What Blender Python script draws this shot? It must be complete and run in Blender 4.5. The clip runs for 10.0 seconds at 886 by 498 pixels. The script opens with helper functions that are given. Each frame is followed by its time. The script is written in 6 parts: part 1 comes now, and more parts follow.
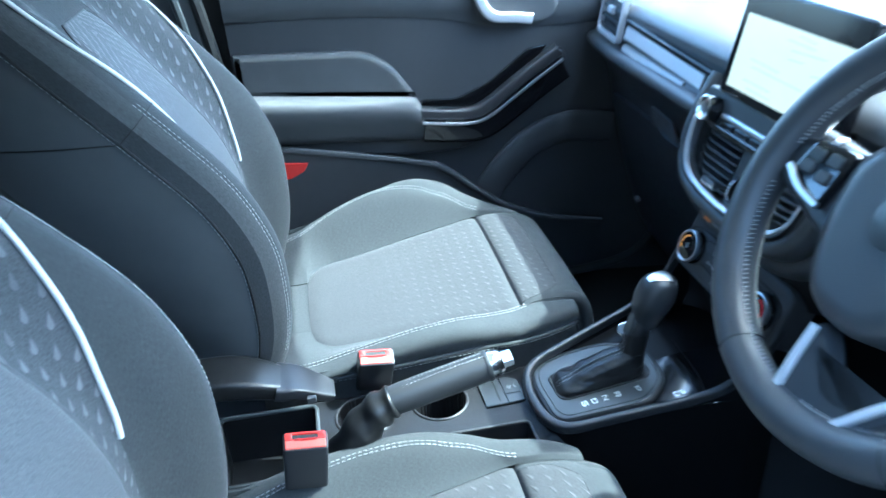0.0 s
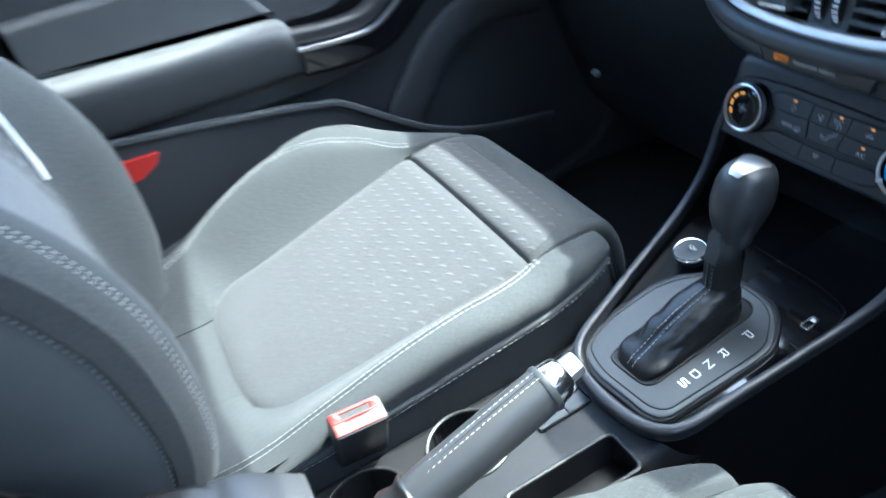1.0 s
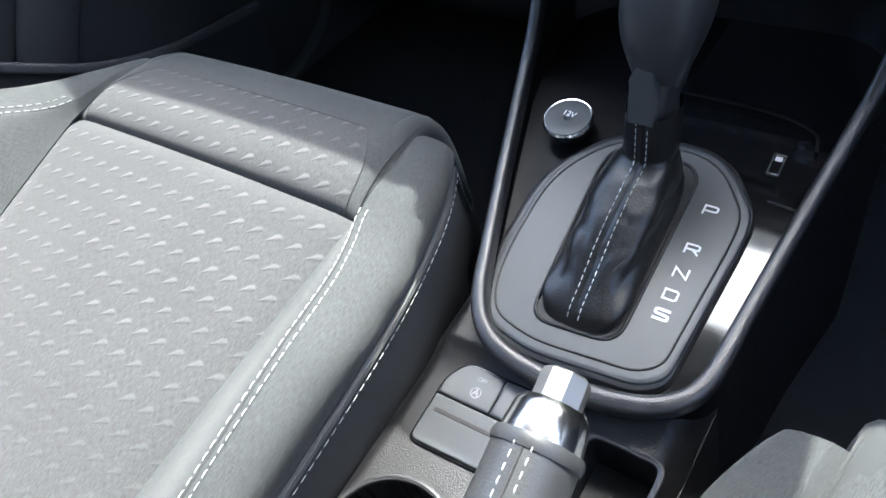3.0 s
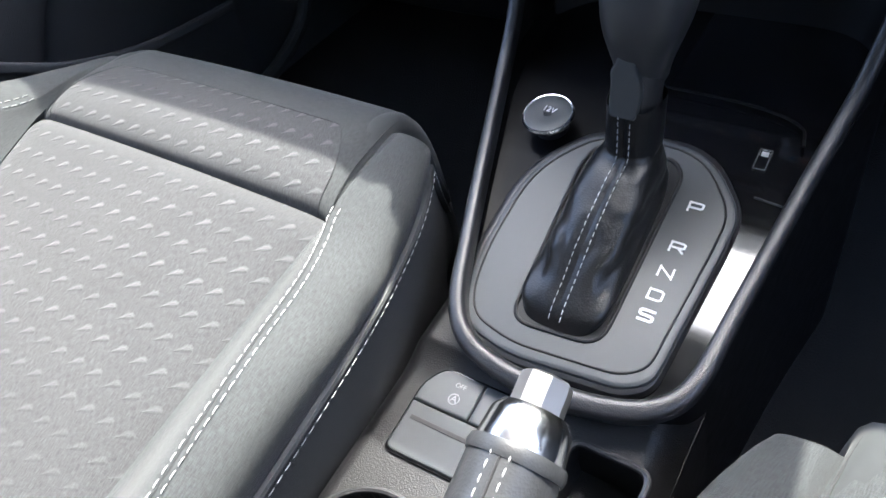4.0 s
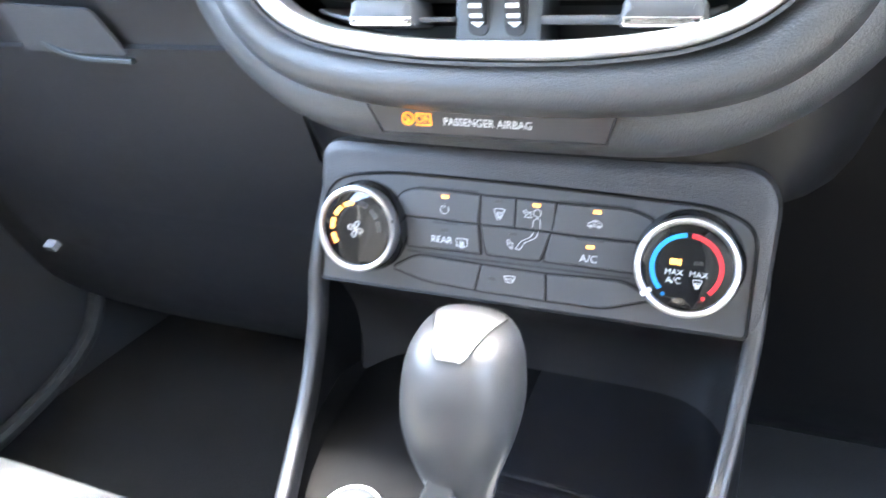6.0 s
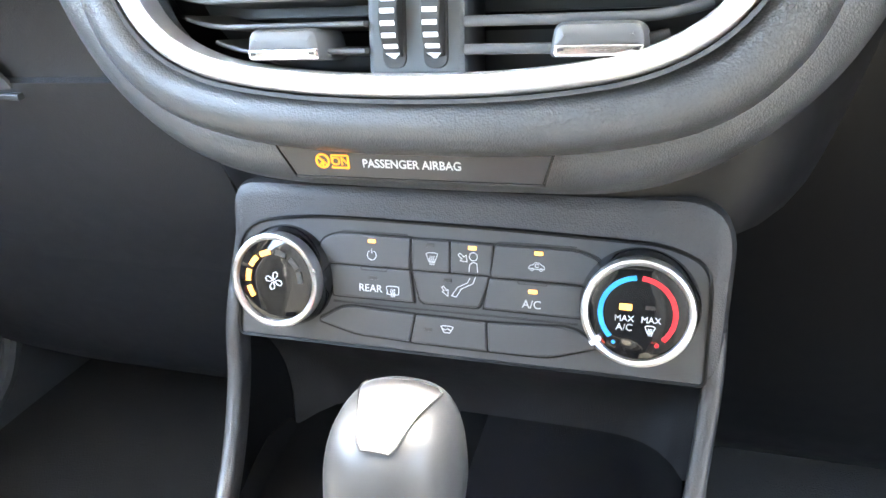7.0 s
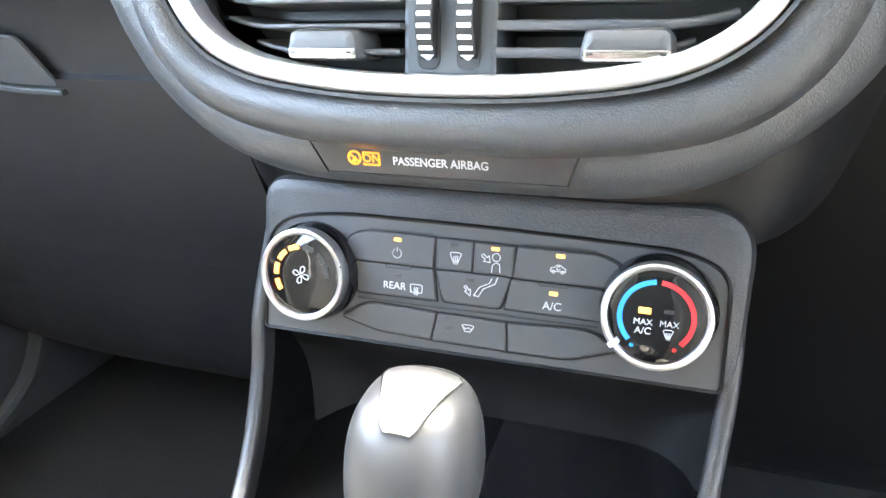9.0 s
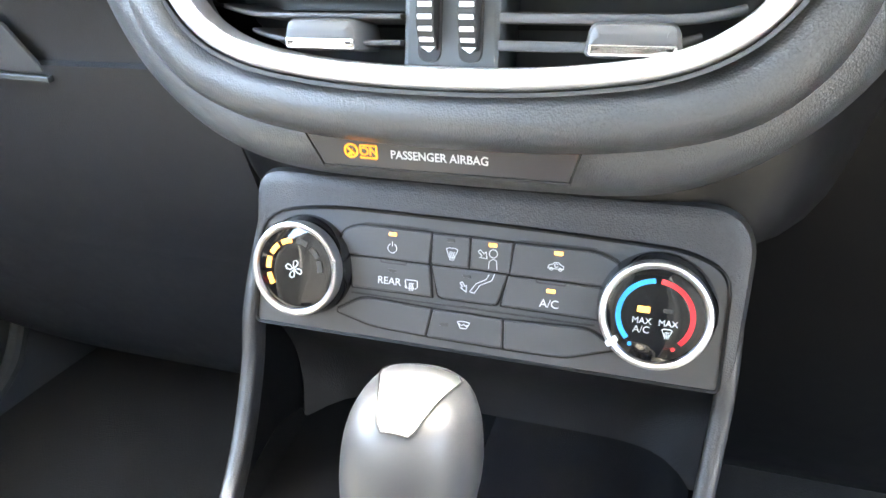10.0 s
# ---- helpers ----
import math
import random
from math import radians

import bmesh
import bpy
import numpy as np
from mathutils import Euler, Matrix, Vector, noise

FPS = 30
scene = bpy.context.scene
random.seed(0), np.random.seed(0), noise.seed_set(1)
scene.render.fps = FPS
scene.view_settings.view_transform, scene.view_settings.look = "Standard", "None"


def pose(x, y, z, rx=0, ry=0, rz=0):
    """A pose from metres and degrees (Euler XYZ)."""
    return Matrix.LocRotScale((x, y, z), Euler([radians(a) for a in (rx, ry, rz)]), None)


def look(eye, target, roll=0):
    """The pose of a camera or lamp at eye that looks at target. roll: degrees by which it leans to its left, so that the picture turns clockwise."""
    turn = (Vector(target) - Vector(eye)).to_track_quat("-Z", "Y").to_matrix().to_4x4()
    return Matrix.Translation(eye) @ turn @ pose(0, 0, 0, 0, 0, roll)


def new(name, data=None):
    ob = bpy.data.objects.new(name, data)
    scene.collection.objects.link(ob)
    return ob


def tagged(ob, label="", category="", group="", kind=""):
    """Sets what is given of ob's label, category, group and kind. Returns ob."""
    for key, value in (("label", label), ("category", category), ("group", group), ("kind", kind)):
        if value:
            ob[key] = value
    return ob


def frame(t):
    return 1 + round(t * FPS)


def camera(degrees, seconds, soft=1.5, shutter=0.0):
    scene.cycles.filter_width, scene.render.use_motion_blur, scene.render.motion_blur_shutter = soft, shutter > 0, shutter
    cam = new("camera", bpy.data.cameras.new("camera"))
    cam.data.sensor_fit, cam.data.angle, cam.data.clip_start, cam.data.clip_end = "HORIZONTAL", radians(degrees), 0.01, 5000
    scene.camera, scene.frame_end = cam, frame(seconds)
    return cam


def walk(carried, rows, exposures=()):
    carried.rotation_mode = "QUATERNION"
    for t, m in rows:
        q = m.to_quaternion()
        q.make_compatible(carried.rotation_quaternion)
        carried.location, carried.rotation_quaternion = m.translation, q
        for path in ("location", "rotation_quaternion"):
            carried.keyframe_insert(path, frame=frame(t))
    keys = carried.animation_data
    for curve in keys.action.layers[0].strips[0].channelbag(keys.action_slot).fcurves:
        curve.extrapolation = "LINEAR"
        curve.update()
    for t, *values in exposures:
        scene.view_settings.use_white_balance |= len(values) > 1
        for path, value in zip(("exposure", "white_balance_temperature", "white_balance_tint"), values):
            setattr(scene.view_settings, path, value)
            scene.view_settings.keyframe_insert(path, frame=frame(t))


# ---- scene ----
cam = camera(62.7, 10.0, shutter=0.5)
PATH = [
    (0, (0.785, -0.528, 1.049), (-0.934, -0.235, 0.069), -2.7),
    (0.2, (0.711, -0.506, 1.026), (-1.005, -0.275, 0.026), -3.9),
    (0.5, (0.599, -0.522, 0.978), (-1.143, -0.293, 0.022), -6.1),
    (0.7, (0.544, -0.516, 0.937), (-1.160, -0.255, -0.078), -13.1),
    (1, (0.417, -0.515, 0.896), (-1.127, -0.032, -0.279), -16.0),
    (1.3, (0.339, -0.523, 0.849), (-1.134, 0.048, -0.379), -18.2),
    (1.5, (0.291, -0.51, 0.825), (-1.128, 0.109, -0.442), -20.5),
    (2, (0.212, -0.47, 0.769), (-0.973, 0.302, -0.645), -21.3),
    (3.5, (0.145, -0.44, 0.729), (-0.832, 0.439, -0.779), -19.9),
    (4, (0.146, -0.435, 0.717), (-0.817, 0.473, -0.783), -19.0),
    (4.5, (0.142, -0.432, 0.71), (-0.832, 0.546, -0.737), -17.6),
    (5, (0.139, -0.398, 0.687), (-0.8, 0.824, -0.588), -11.4),
    (5.5, (0.125, -0.357, 0.692), (-0.756, 1.059, -0.413), -7.8),
    (6, (0.107, -0.312, 0.698), (-0.622, 1.243, -0.327), -6.4),
    (7.3, (0.1, -0.266, 0.697), (-0.496, 1.339, -0.337), -6.9),
    (7.5, (0.099, -0.268, 0.699), (-0.504, 1.334, -0.335), -7.0),
    (8, (0.1, -0.276, 0.694), (-0.512, 1.348, -0.299), -5.2),
    (8.5, (0.098, -0.275, 0.69), (-0.489, 1.357, -0.306), -4.1),
    (9, (0.102, -0.281, 0.693), (-0.549, 1.337, -0.286), -5.4),
    (9.5, (0.101, -0.281, 0.697), (-0.535, 1.339, -0.289), -5.8),
    (10, (0.095, -0.278, 0.692), (-0.515, 1.344, -0.307), -4.1),
]
EXPOSURES = [(0.0, 4.14, 4600, -12), (0.5, 4.25, 5000, -9), (1.0, 4.28, 5180, -7), (2.0, 4.15, 5400, -4), (3.5, 4.08, 5850, 3), (4.5, 4.15, 5950, 4), (5.0, 4.7, 6050, 4), (5.5, 6.0, 6250, 4), (6.0, 7.2, 6950, 2), (7.5, 7.23, 7600, 0), (10.0, 7.22, 7700, 0)]
walk(cam, [(t, look(eye, target, roll)) for t, eye, target, roll in PATH], EXPOSURES)

# ---- world, sun, exposure ----
world = bpy.data.worlds.new("world")
scene.world = world
world.use_nodes = True
wn = world.node_tree
sky = wn.nodes.new("ShaderNodeTexSky")
sky.sky_type, sky.sun_disc = "NISHITA", False
SUN_EL, SUN_AZ = 54.5, -3.0   # degrees; azimuth from straight ahead of the car, minus is towards its near side
sky.air_density, sky.dust_density, sky.ozone_density = 0.7, 4.0, 0.6
sky.sun_elevation, sky.sun_rotation = radians(SUN_EL), radians(SUN_AZ)
wn.links.new(sky.outputs[0], wn.nodes["Background"].inputs[0])
wn.nodes["Background"].inputs[1].default_value = 0.142

sun = new("sun", bpy.data.lights.new("sun", "SUN"))
sun.data.energy, sun.data.angle, sun.data.color = 1.25, radians(0.6), (1.0, 0.91, 0.79)
sun.matrix_world = look((0, 0, 0), (-math.sin(radians(SUN_AZ)) * math.cos(radians(SUN_EL)), -math.cos(radians(SUN_AZ)) * math.cos(radians(SUN_EL)), -math.sin(radians(SUN_EL))))

# ---- materials ----


def node(nt, kind, **inputs):
    n = nt.nodes.new(kind)
    for k, v in inputs.items():
        n.inputs[k.replace("_", " ")].default_value = v
    return n


def surface(name, base, rough=0.6, metal=0.0, spec=0.5, grain=0.0, grain_size=0.001, voronoi=False, mottle=0.12, sheen=0.0, coat=0.0, glow=None, glow_power=0.0, rough_var=0.08):
    """A procedural surface: colour with blotches and fine grain, roughness that varies, and fine relief."""
    m = bpy.data.materials.new(name)
    m.use_nodes = True
    nt = m.node_tree
    b = nt.nodes["Principled BSDF"]
    b.inputs["Metallic"].default_value = metal
    b.inputs["Specular IOR Level"].default_value = spec
    b.inputs["Sheen Weight"].default_value = sheen
    b.inputs["Coat Weight"].default_value = coat
    b.inputs["Coat Roughness"].default_value = 0.05
    co = nt.nodes.new("ShaderNodeTexCoord").outputs["Object"]
    big = node(nt, "ShaderNodeTexNoise", Scale=18.0, Detail=4.0)
    nt.links.new(co, big.inputs["Vector"])
    mix = node(nt, "ShaderNodeMix")
    mix.data_type = "RGBA"
    lo = tuple(c * (1 - mottle) for c in base)
    hi = tuple(min(1, c * (1 + mottle)) for c in base)
    mix.inputs["A"].default_value, mix.inputs["B"].default_value = (*lo, 1), (*hi, 1)
    nt.links.new(big.outputs["Fac"], mix.inputs["Factor"])
    nt.links.new(mix.outputs["Result"], b.inputs["Base Color"])
    rr = node(nt, "ShaderNodeMapRange")
    rr.inputs["To Min"].default_value, rr.inputs["To Max"].default_value = max(0.02, rough - rough_var), min(1, rough + rough_var)
    fine = node(nt, "ShaderNodeTexNoise", Scale=90.0, Detail=5.0)
    nt.links.new(co, fine.inputs["Vector"])
    nt.links.new(fine.outputs["Fac"], rr.inputs["Value"])
    nt.links.new(rr.outputs["Result"], b.inputs["Roughness"])
    if grain:
        if voronoi:
            tex = node(nt, "ShaderNodeTexVoronoi", Scale=1.0 / grain_size)
            out = tex.outputs["Distance"]
        else:
            tex = node(nt, "ShaderNodeTexNoise", Scale=1.0 / grain_size, Detail=2.0)
            out = tex.outputs["Fac"]
        nt.links.new(co, tex.inputs["Vector"])
        bump = node(nt, "ShaderNodeBump", Strength=grain, Distance=grain_size * 0.5)
        nt.links.new(out, bump.inputs["Height"])
        nt.links.new(bump.outputs["Normal"], b.inputs["Normal"])
    if glow:
        b.inputs["Emission Color"].default_value = (*glow, 1)
        b.inputs["Emission Strength"].default_value = glow_power
    return m


def math_node(nt, op, a, b=None, c=None):
    n = nt.nodes.new("ShaderNodeMath")
    n.operation = op
    for i, v in enumerate((a, b, c)):
        if v is None:
            continue
        if isinstance(v, (int, float)):
            n.inputs[i].default_value = v
        else:
            nt.links.new(v, n.inputs[i])
    return n.outputs[0]


def fabric(name, base, mark=None, cell=(0.021, 0.013), rough=0.85, drop=False, slant=0.0, fade=None, fade_axis=1):
    """Woven cloth; mark: the colour of small woven wedges set in staggered rows, by the UV map in metres."""
    m = surface(name, base, rough, spec=0.25, sheen=0.12, mottle=0.1)
    nt = m.node_tree
    b = nt.nodes["Principled BSDF"]
    uv = nt.nodes.new("ShaderNodeTexCoord").outputs["UV"]
    sep = nt.nodes.new("ShaderNodeSeparateXYZ")
    nt.links.new(uv, sep.inputs[0])
    u, v = sep.outputs[0], sep.outputs[1]
    if slant:
        ca, sa = math.cos(radians(slant)), math.sin(radians(slant))
        u, v = (math_node(nt, "ADD", math_node(nt, "MULTIPLY", u, ca), math_node(nt, "MULTIPLY", v, sa)),
                math_node(nt, "SUBTRACT", math_node(nt, "MULTIPLY", v, ca), math_node(nt, "MULTIPLY", u, sa)))
    # the weave: two crossed sets of uneven threads
    def threads(su, sv):
        mp = nt.nodes.new("ShaderNodeMapping")
        mp.inputs["Scale"].default_value = (su, sv, 1)
        nt.links.new(uv, mp.inputs["Vector"])
        n = node(nt, "ShaderNodeTexNoise", Scale=1.0, Detail=2.0)
        nt.links.new(mp.outputs[0], n.inputs["Vector"])
        return n.outputs["Fac"]
    weave = math_node(nt, "ADD", math_node(nt, "MULTIPLY", threads(1500, 210), 0.7), math_node(nt, "MULTIPLY", threads(260, 1500), 0.3))
    thread = node(nt, "ShaderNodeMapRange")
    thread.inputs["From Min"].default_value, thread.inputs["From Max"].default_value, thread.inputs["To Min"].default_value, thread.inputs["To Max"].default_value = 0.33, 0.67, 0.62, 1.38
    nt.links.new(weave, thread.inputs["Value"])
    height = weave
    col = b.inputs["Base Color"].links[0].from_socket
    mixw = nt.nodes.new("ShaderNodeVectorMath")
    mixw.operation = "SCALE"
    nt.links.new(col, mixw.inputs[0])
    nt.links.new(thread.outputs["Result"], mixw.inputs["Scale"])
    last = mixw.outputs[0]
    if mark:
        row = math_node(nt, "DIVIDE", v, cell[1])
        rid = math_node(nt, "FLOOR", row)
        fv = math_node(nt, "SUBTRACT", row, rid)
        shift = math_node(nt, "MULTIPLY", math_node(nt, "MODULO", rid, 3.0), 0.37 if drop else -1.0 / 3.0)
        colm = math_node(nt, "ADD", math_node(nt, "DIVIDE", u, cell[0]), shift)
        cid = math_node(nt, "FLOOR", colm)
        fu = math_node(nt, "SUBTRACT", colm, cid)
        # a raised wedge: a pointed tail that swells to a blunt, rounded end
        tri = [(0.14, 0.27), (0.66, 0.46), (0.79, 0.55), (0.77, 0.64), (0.64, 0.70), (0.45, 0.64)]
        edge = None
        for (ax, ay), (bx, by) in zip(tri, tri[1:] + tri[:1]):
            ln = math.hypot(bx - ax, by - ay)
            d = math_node(nt, "ADD", math_node(nt, "MULTIPLY", fu, -(by - ay) / ln), math_node(nt, "ADD", math_node(nt, "MULTIPLY", fv, (bx - ax) / ln), ((by - ay) * ax - (bx - ax) * ay) / ln))
            edge = d if edge is None else math_node(nt, "MINIMUM", edge, d)
        wedge = node(nt, "ShaderNodeMapRange")
        wedge.inputs["From Min"].default_value, wedge.inputs["From Max"].default_value = -0.02, 0.08
        nt.links.new(edge, wedge.inputs["Value"])
        inside = wedge.outputs["Result"]
        if drop:
            # a drop: round below, drawn out to a point above
            t = math_node(nt, "DIVIDE", math_node(nt, "SUBTRACT", fu, 0.12), 0.62)
            half = math_node(nt, "MULTIPLY", math_node(nt, "POWER", math_node(nt, "MAXIMUM", math_node(nt, "SUBTRACT", 1.0, t), 0.0), 0.85), math_node(nt, "MULTIPLY", math_node(nt, "POWER", math_node(nt, "MINIMUM", math_node(nt, "MULTIPLY", math_node(nt, "MAXIMUM", t, 0.0), 4.0), 1.0), 0.5), 0.27))
            edge = math_node(nt, "SUBTRACT", half, math_node(nt, "ABSOLUTE", math_node(nt, "SUBTRACT", fv, 0.5)))
            soft_edge = node(nt, "ShaderNodeMapRange")
            soft_edge.inputs["From Min"].default_value, soft_edge.inputs["From Max"].default_value = -0.02, 0.09
            nt.links.new(edge, soft_edge.inputs["Value"])
            inside = soft_edge.outputs["Result"]
        cell_id = nt.nodes.new("ShaderNodeCombineXYZ")
        nt.links.new(cid, cell_id.inputs[0])
        nt.links.new(rid, cell_id.inputs[1])
        wn_ = nt.nodes.new("ShaderNodeTexWhiteNoise")
        nt.links.new(cell_id.outputs[0], wn_.inputs["Vector"])
        vary = math_node(nt, "MULTIPLY", inside, math_node(nt, "ADD", math_node(nt, "MULTIPLY", wn_.outputs["Value"], 0.5), 0.4))
        if fade:
            # fades the marks along one axis; on the cushion this paints in angle-dependent sheen
            away = node(nt, "ShaderNodeMapRange")
            away.inputs["From Min"].default_value, away.inputs["From Max"].default_value, away.inputs["To Min"].default_value = fade[0], fade[1], 0.06 if fade_axis else 0.0
            nt.links.new(sep.outputs[fade_axis], away.inputs["Value"])
            vary = math_node(nt, "MULTIPLY", vary, away.outputs["Result"])
            inside = math_node(nt, "MULTIPLY", inside, away.outputs["Result"])
        mk = nt.nodes.new("ShaderNodeMix")
        mk.data_type = "RGBA"
        nt.links.new(vary, mk.inputs["Factor"])
        nt.links.new(last, mk.inputs["A"])
        mk.inputs["B"].default_value = (*mark, 1)
        last = mk.outputs["Result"]
        height = math_node(nt, "ADD", math_node(nt, "MULTIPLY", weave, 0.75), math_node(nt, "MULTIPLY", inside, 1.3))
    nt.links.new(last, b.inputs["Base Color"])
    bump = node(nt, "ShaderNodeBump", Strength=0.75, Distance=0.0006)
    nt.links.new(height, bump.inputs["Height"])
    nt.links.new(bump.outputs["Normal"], b.inputs["Normal"])
    return m


M_BLACK = surface("dark grained plastic", (0.012, 0.012, 0.013), 0.42, spec=0.33, grain=0.4, grain_size=0.0009, voronoi=True)
M_DASH = surface("soft grained dashboard skin", (0.080, 0.081, 0.083), 0.34, grain=0.35, grain_size=0.0008, voronoi=True)
M_SMOOTH = surface("smooth dark plastic", (0.022, 0.022, 0.024), 0.38, grain=0.1, grain_size=0.0006)
M_PLATE = surface("satin dark grey plastic", (0.050, 0.055, 0.058), 0.4, grain=0.08, grain_size=0.0004, mottle=0.04, rough_var=0.03)
M_SILVER = surface("satin silver paint", (0.66, 0.66, 0.67), 0.42, metal=0.55, mottle=0.04)
M_BUTTON = surface("matt button plastic", (0.042, 0.042, 0.043), 0.48, grain=0.15, grain_size=0.0005)
M_GLOSS = surface("piano black lacquer", (0.006, 0.006, 0.007), 0.08, coat=0.6, rough_var=0.05, mottle=0.05)
# near-black; besides joints it puts shade into the footwell and under-rim parts
M_WELL = surface("near-black plastic, also for painted shade", (0.004, 0.004, 0.0045), 0.4, spec=0.25, grain=0.1, grain_size=0.0006)
M_CHROME = surface("satin chrome", (0.66, 0.66, 0.68), 0.3, metal=1.0, mottle=0.03, rough_var=0.06)
M_MIRROR = surface("polished chrome", (0.86, 0.86, 0.87), 0.17, metal=1.0, mottle=0.02, rough_var=0.03)
M_LEATHER = surface("black leather", (0.012, 0.012, 0.0125), 0.34, grain=0.2, grain_size=0.0011, voronoi=True, mottle=0.2)
M_KNOB = surface("smooth dark leather", (0.034, 0.036, 0.039), 0.38, grain=0.05, grain_size=0.0008, rough_var=0.03, mottle=0.05)
M_CARPET = surface("black carpet", (0.030, 0.029, 0.028), 0.95, grain=1.0, grain_size=0.002, spec=0.1)
M_SIDE = surface("black seat side cloth", (0.100, 0.104, 0.106), 0.8, grain=0.5, grain_size=0.0008, spec=0.25)
M_CLOTH = fabric("grey seat cloth", (0.038, 0.041, 0.042))
M_PATTERN = fabric("patterned seat cloth", (0.046, 0.047, 0.0485), mark=(0.090, 0.090, 0.091), cell=(0.0187, 0.0194), fade=(-0.52, -0.31))
M_BACKPAT = fabric("patterned backrest cloth", (0.058, 0.061, 0.064), mark=(0.15, 0.155, 0.16), cell=(0.022, 0.0150), drop=True, slant=40.0)
M_BACKFINE = fabric("finely patterned backrest cloth", (0.088, 0.09, 0.093), mark=(0.34, 0.342, 0.345), cell=(0.0165, 0.0068), drop=True, fade=(0.37, 0.47), fade_axis=0)
M_BACKSIDE = fabric("dark grey seat cloth", (0.058, 0.061, 0.062))
M_SKIRT = fabric("charcoal seat side cloth", (0.027, 0.029, 0.030))
M_WHEEL = surface("dark grey wheel leather", (0.058, 0.060, 0.063), 0.36, grain=0.25, grain_size=0.0011, voronoi=True, mottle=0.15)
M_STITCH = surface("white thread", (0.42, 0.42, 0.41), 0.7, grain=0.5, grain_size=0.0005)
M_PIPING = surface("white piping cord", (0.72, 0.72, 0.7), 0.55, grain=0.3, grain_size=0.0008)
M_DARKPIPE = surface("dark piping cord", (0.07, 0.072, 0.072), 0.7, grain=0.4, grain_size=0.0008)
M_DOOR = surface("door card plastic", (0.050, 0.051, 0.054), 0.5, grain=0.5, grain_size=0.0012, voronoi=True)
M_DOORPAD = surface("padded door vinyl", (0.080, 0.082, 0.086), 0.55, spec=0.35, grain=0.5, grain_size=0.0013, voronoi=True)
M_RED = surface("red plastic", (0.62, 0.03, 0.025), 0.4, coat=0.3)
M_REDBUTTON = surface("red buckle button", (0.75, 0.13, 0.1), 0.35, coat=0.3)
M_WHITE = surface("white print", (0.8, 0.8, 0.8), 0.5, mottle=0.03)
M_PRINT = surface("pale grey print", (0.5, 0.5, 0.5), 0.5, mottle=0.03)
M_TRIM = surface("bright satin silver trim", (0.82, 0.82, 0.82), 0.35, metal=0.3, mottle=0.03)
M_GREYPRINT = surface("grey print", (0.3, 0.3, 0.31), 0.5, mottle=0.03)
M_LED = surface("amber lamp", (0.55, 0.16, 0.01), 0.4, glow=(1.0, 0.30, 0.02), glow_power=0.013)
M_LEDOFF = surface("unlit lamp window", (0.03, 0.028, 0.026), 0.3)
M_BLUE = surface("blue print", (0.015, 0.27, 0.68), 0.4, mottle=0.03)
M_REDARC = surface("red print", (0.75, 0.02, 0.03), 0.4, mottle=0.03)
M_SCREEN = surface("lit display", (0.3, 0.3, 0.28), 0.2, glow=(1.0, 0.92, 0.70), glow_power=0.055)
M_SCREENLINE = surface("display lines", (0.25, 0.25, 0.23), 0.2, glow=(0.9, 0.84, 0.62), glow_power=0.042)
M_SCREENDK = surface("dark display area", (0.02, 0.02, 0.022), 0.12)
M_VENT = surface("satin vane plastic", (0.066, 0.067, 0.069), 0.4)
M_HEAD = surface("light grey headliner cloth", (0.55, 0.55, 0.53), 0.9, grain=0.5, grain_size=0.001)
M_PILLAR = surface("grey pillar plastic", (0.07, 0.072, 0.075), 0.55, grain=0.4, grain_size=0.001)
M_RUBBER = surface("black rubber seal", (0.012, 0.012, 0.012), 0.6)
M_PAINT = surface("grey car paint", (0.25, 0.26, 0.28), 0.3, coat=0.8)
M_GROUND = surface("worn asphalt", (0.11, 0.109, 0.105), 0.9, grain=1.0, grain_size=0.02)
M_LOOP = surface("satin silver vent loop", (0.54, 0.54, 0.55), 0.38, metal=0.85, mottle=0.03, rough_var=0.05)
M_RIM = surface("grained soft rim skin", (0.058, 0.060, 0.063), 0.36, grain=0.38, grain_size=0.0009, voronoi=True)
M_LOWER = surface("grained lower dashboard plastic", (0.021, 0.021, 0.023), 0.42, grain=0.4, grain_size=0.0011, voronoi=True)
M_LEDKEY = surface("lit amber key lamp", (0.55, 0.20, 0.03), 0.4, glow=(1.0, 0.40, 0.10), glow_power=0.034)
M_SEAL = surface("dull door seal rubber", (0.035, 0.036, 0.037), 0.7, grain=0.3, grain_size=0.001)
M_GRIP = surface("smooth dark grip leather", (0.030, 0.031, 0.033), 0.42, grain=0.12, grain_size=0.0012, voronoi=True, mottle=0.08, rough_var=0.04)
M_SKYBLOCK = surface("grey sky block", (0.16, 0.16, 0.165), 0.9, grain=0.6, grain_size=0.01)
M_HOUSING = surface("fine grained housing plastic", (0.032, 0.032, 0.034), 0.38, spec=0.45, grain=0.4, grain_size=0.0009, voronoi=True)
M_RAIL = surface("polished grained rail plastic", (0.028, 0.028, 0.030), 0.32, spec=0.6, grain=0.3, grain_size=0.0009, voronoi=True)
M_SATIN = surface("dull black plastic", (0.005, 0.005, 0.0055), 0.34, spec=0.09, grain=0.1, grain_size=0.0006)
M_DIAL = surface("polished black dial glass", (0.004, 0.004, 0.005), 0.04, rough_var=0.01, mottle=0.03)
M_METAL = surface("dull steel", (0.4, 0.4, 0.42), 0.35, metal=1.0)

# ---- shape helpers ----


def obj(name, bm, mat):
    me = bpy.data.meshes.new(name)
    bm.normal_update()
    bm.to_mesh(me)
    bm.free()
    me.materials.append(mat)
    for p in me.polygons:
        p.use_smooth = True
    return new(name, me)


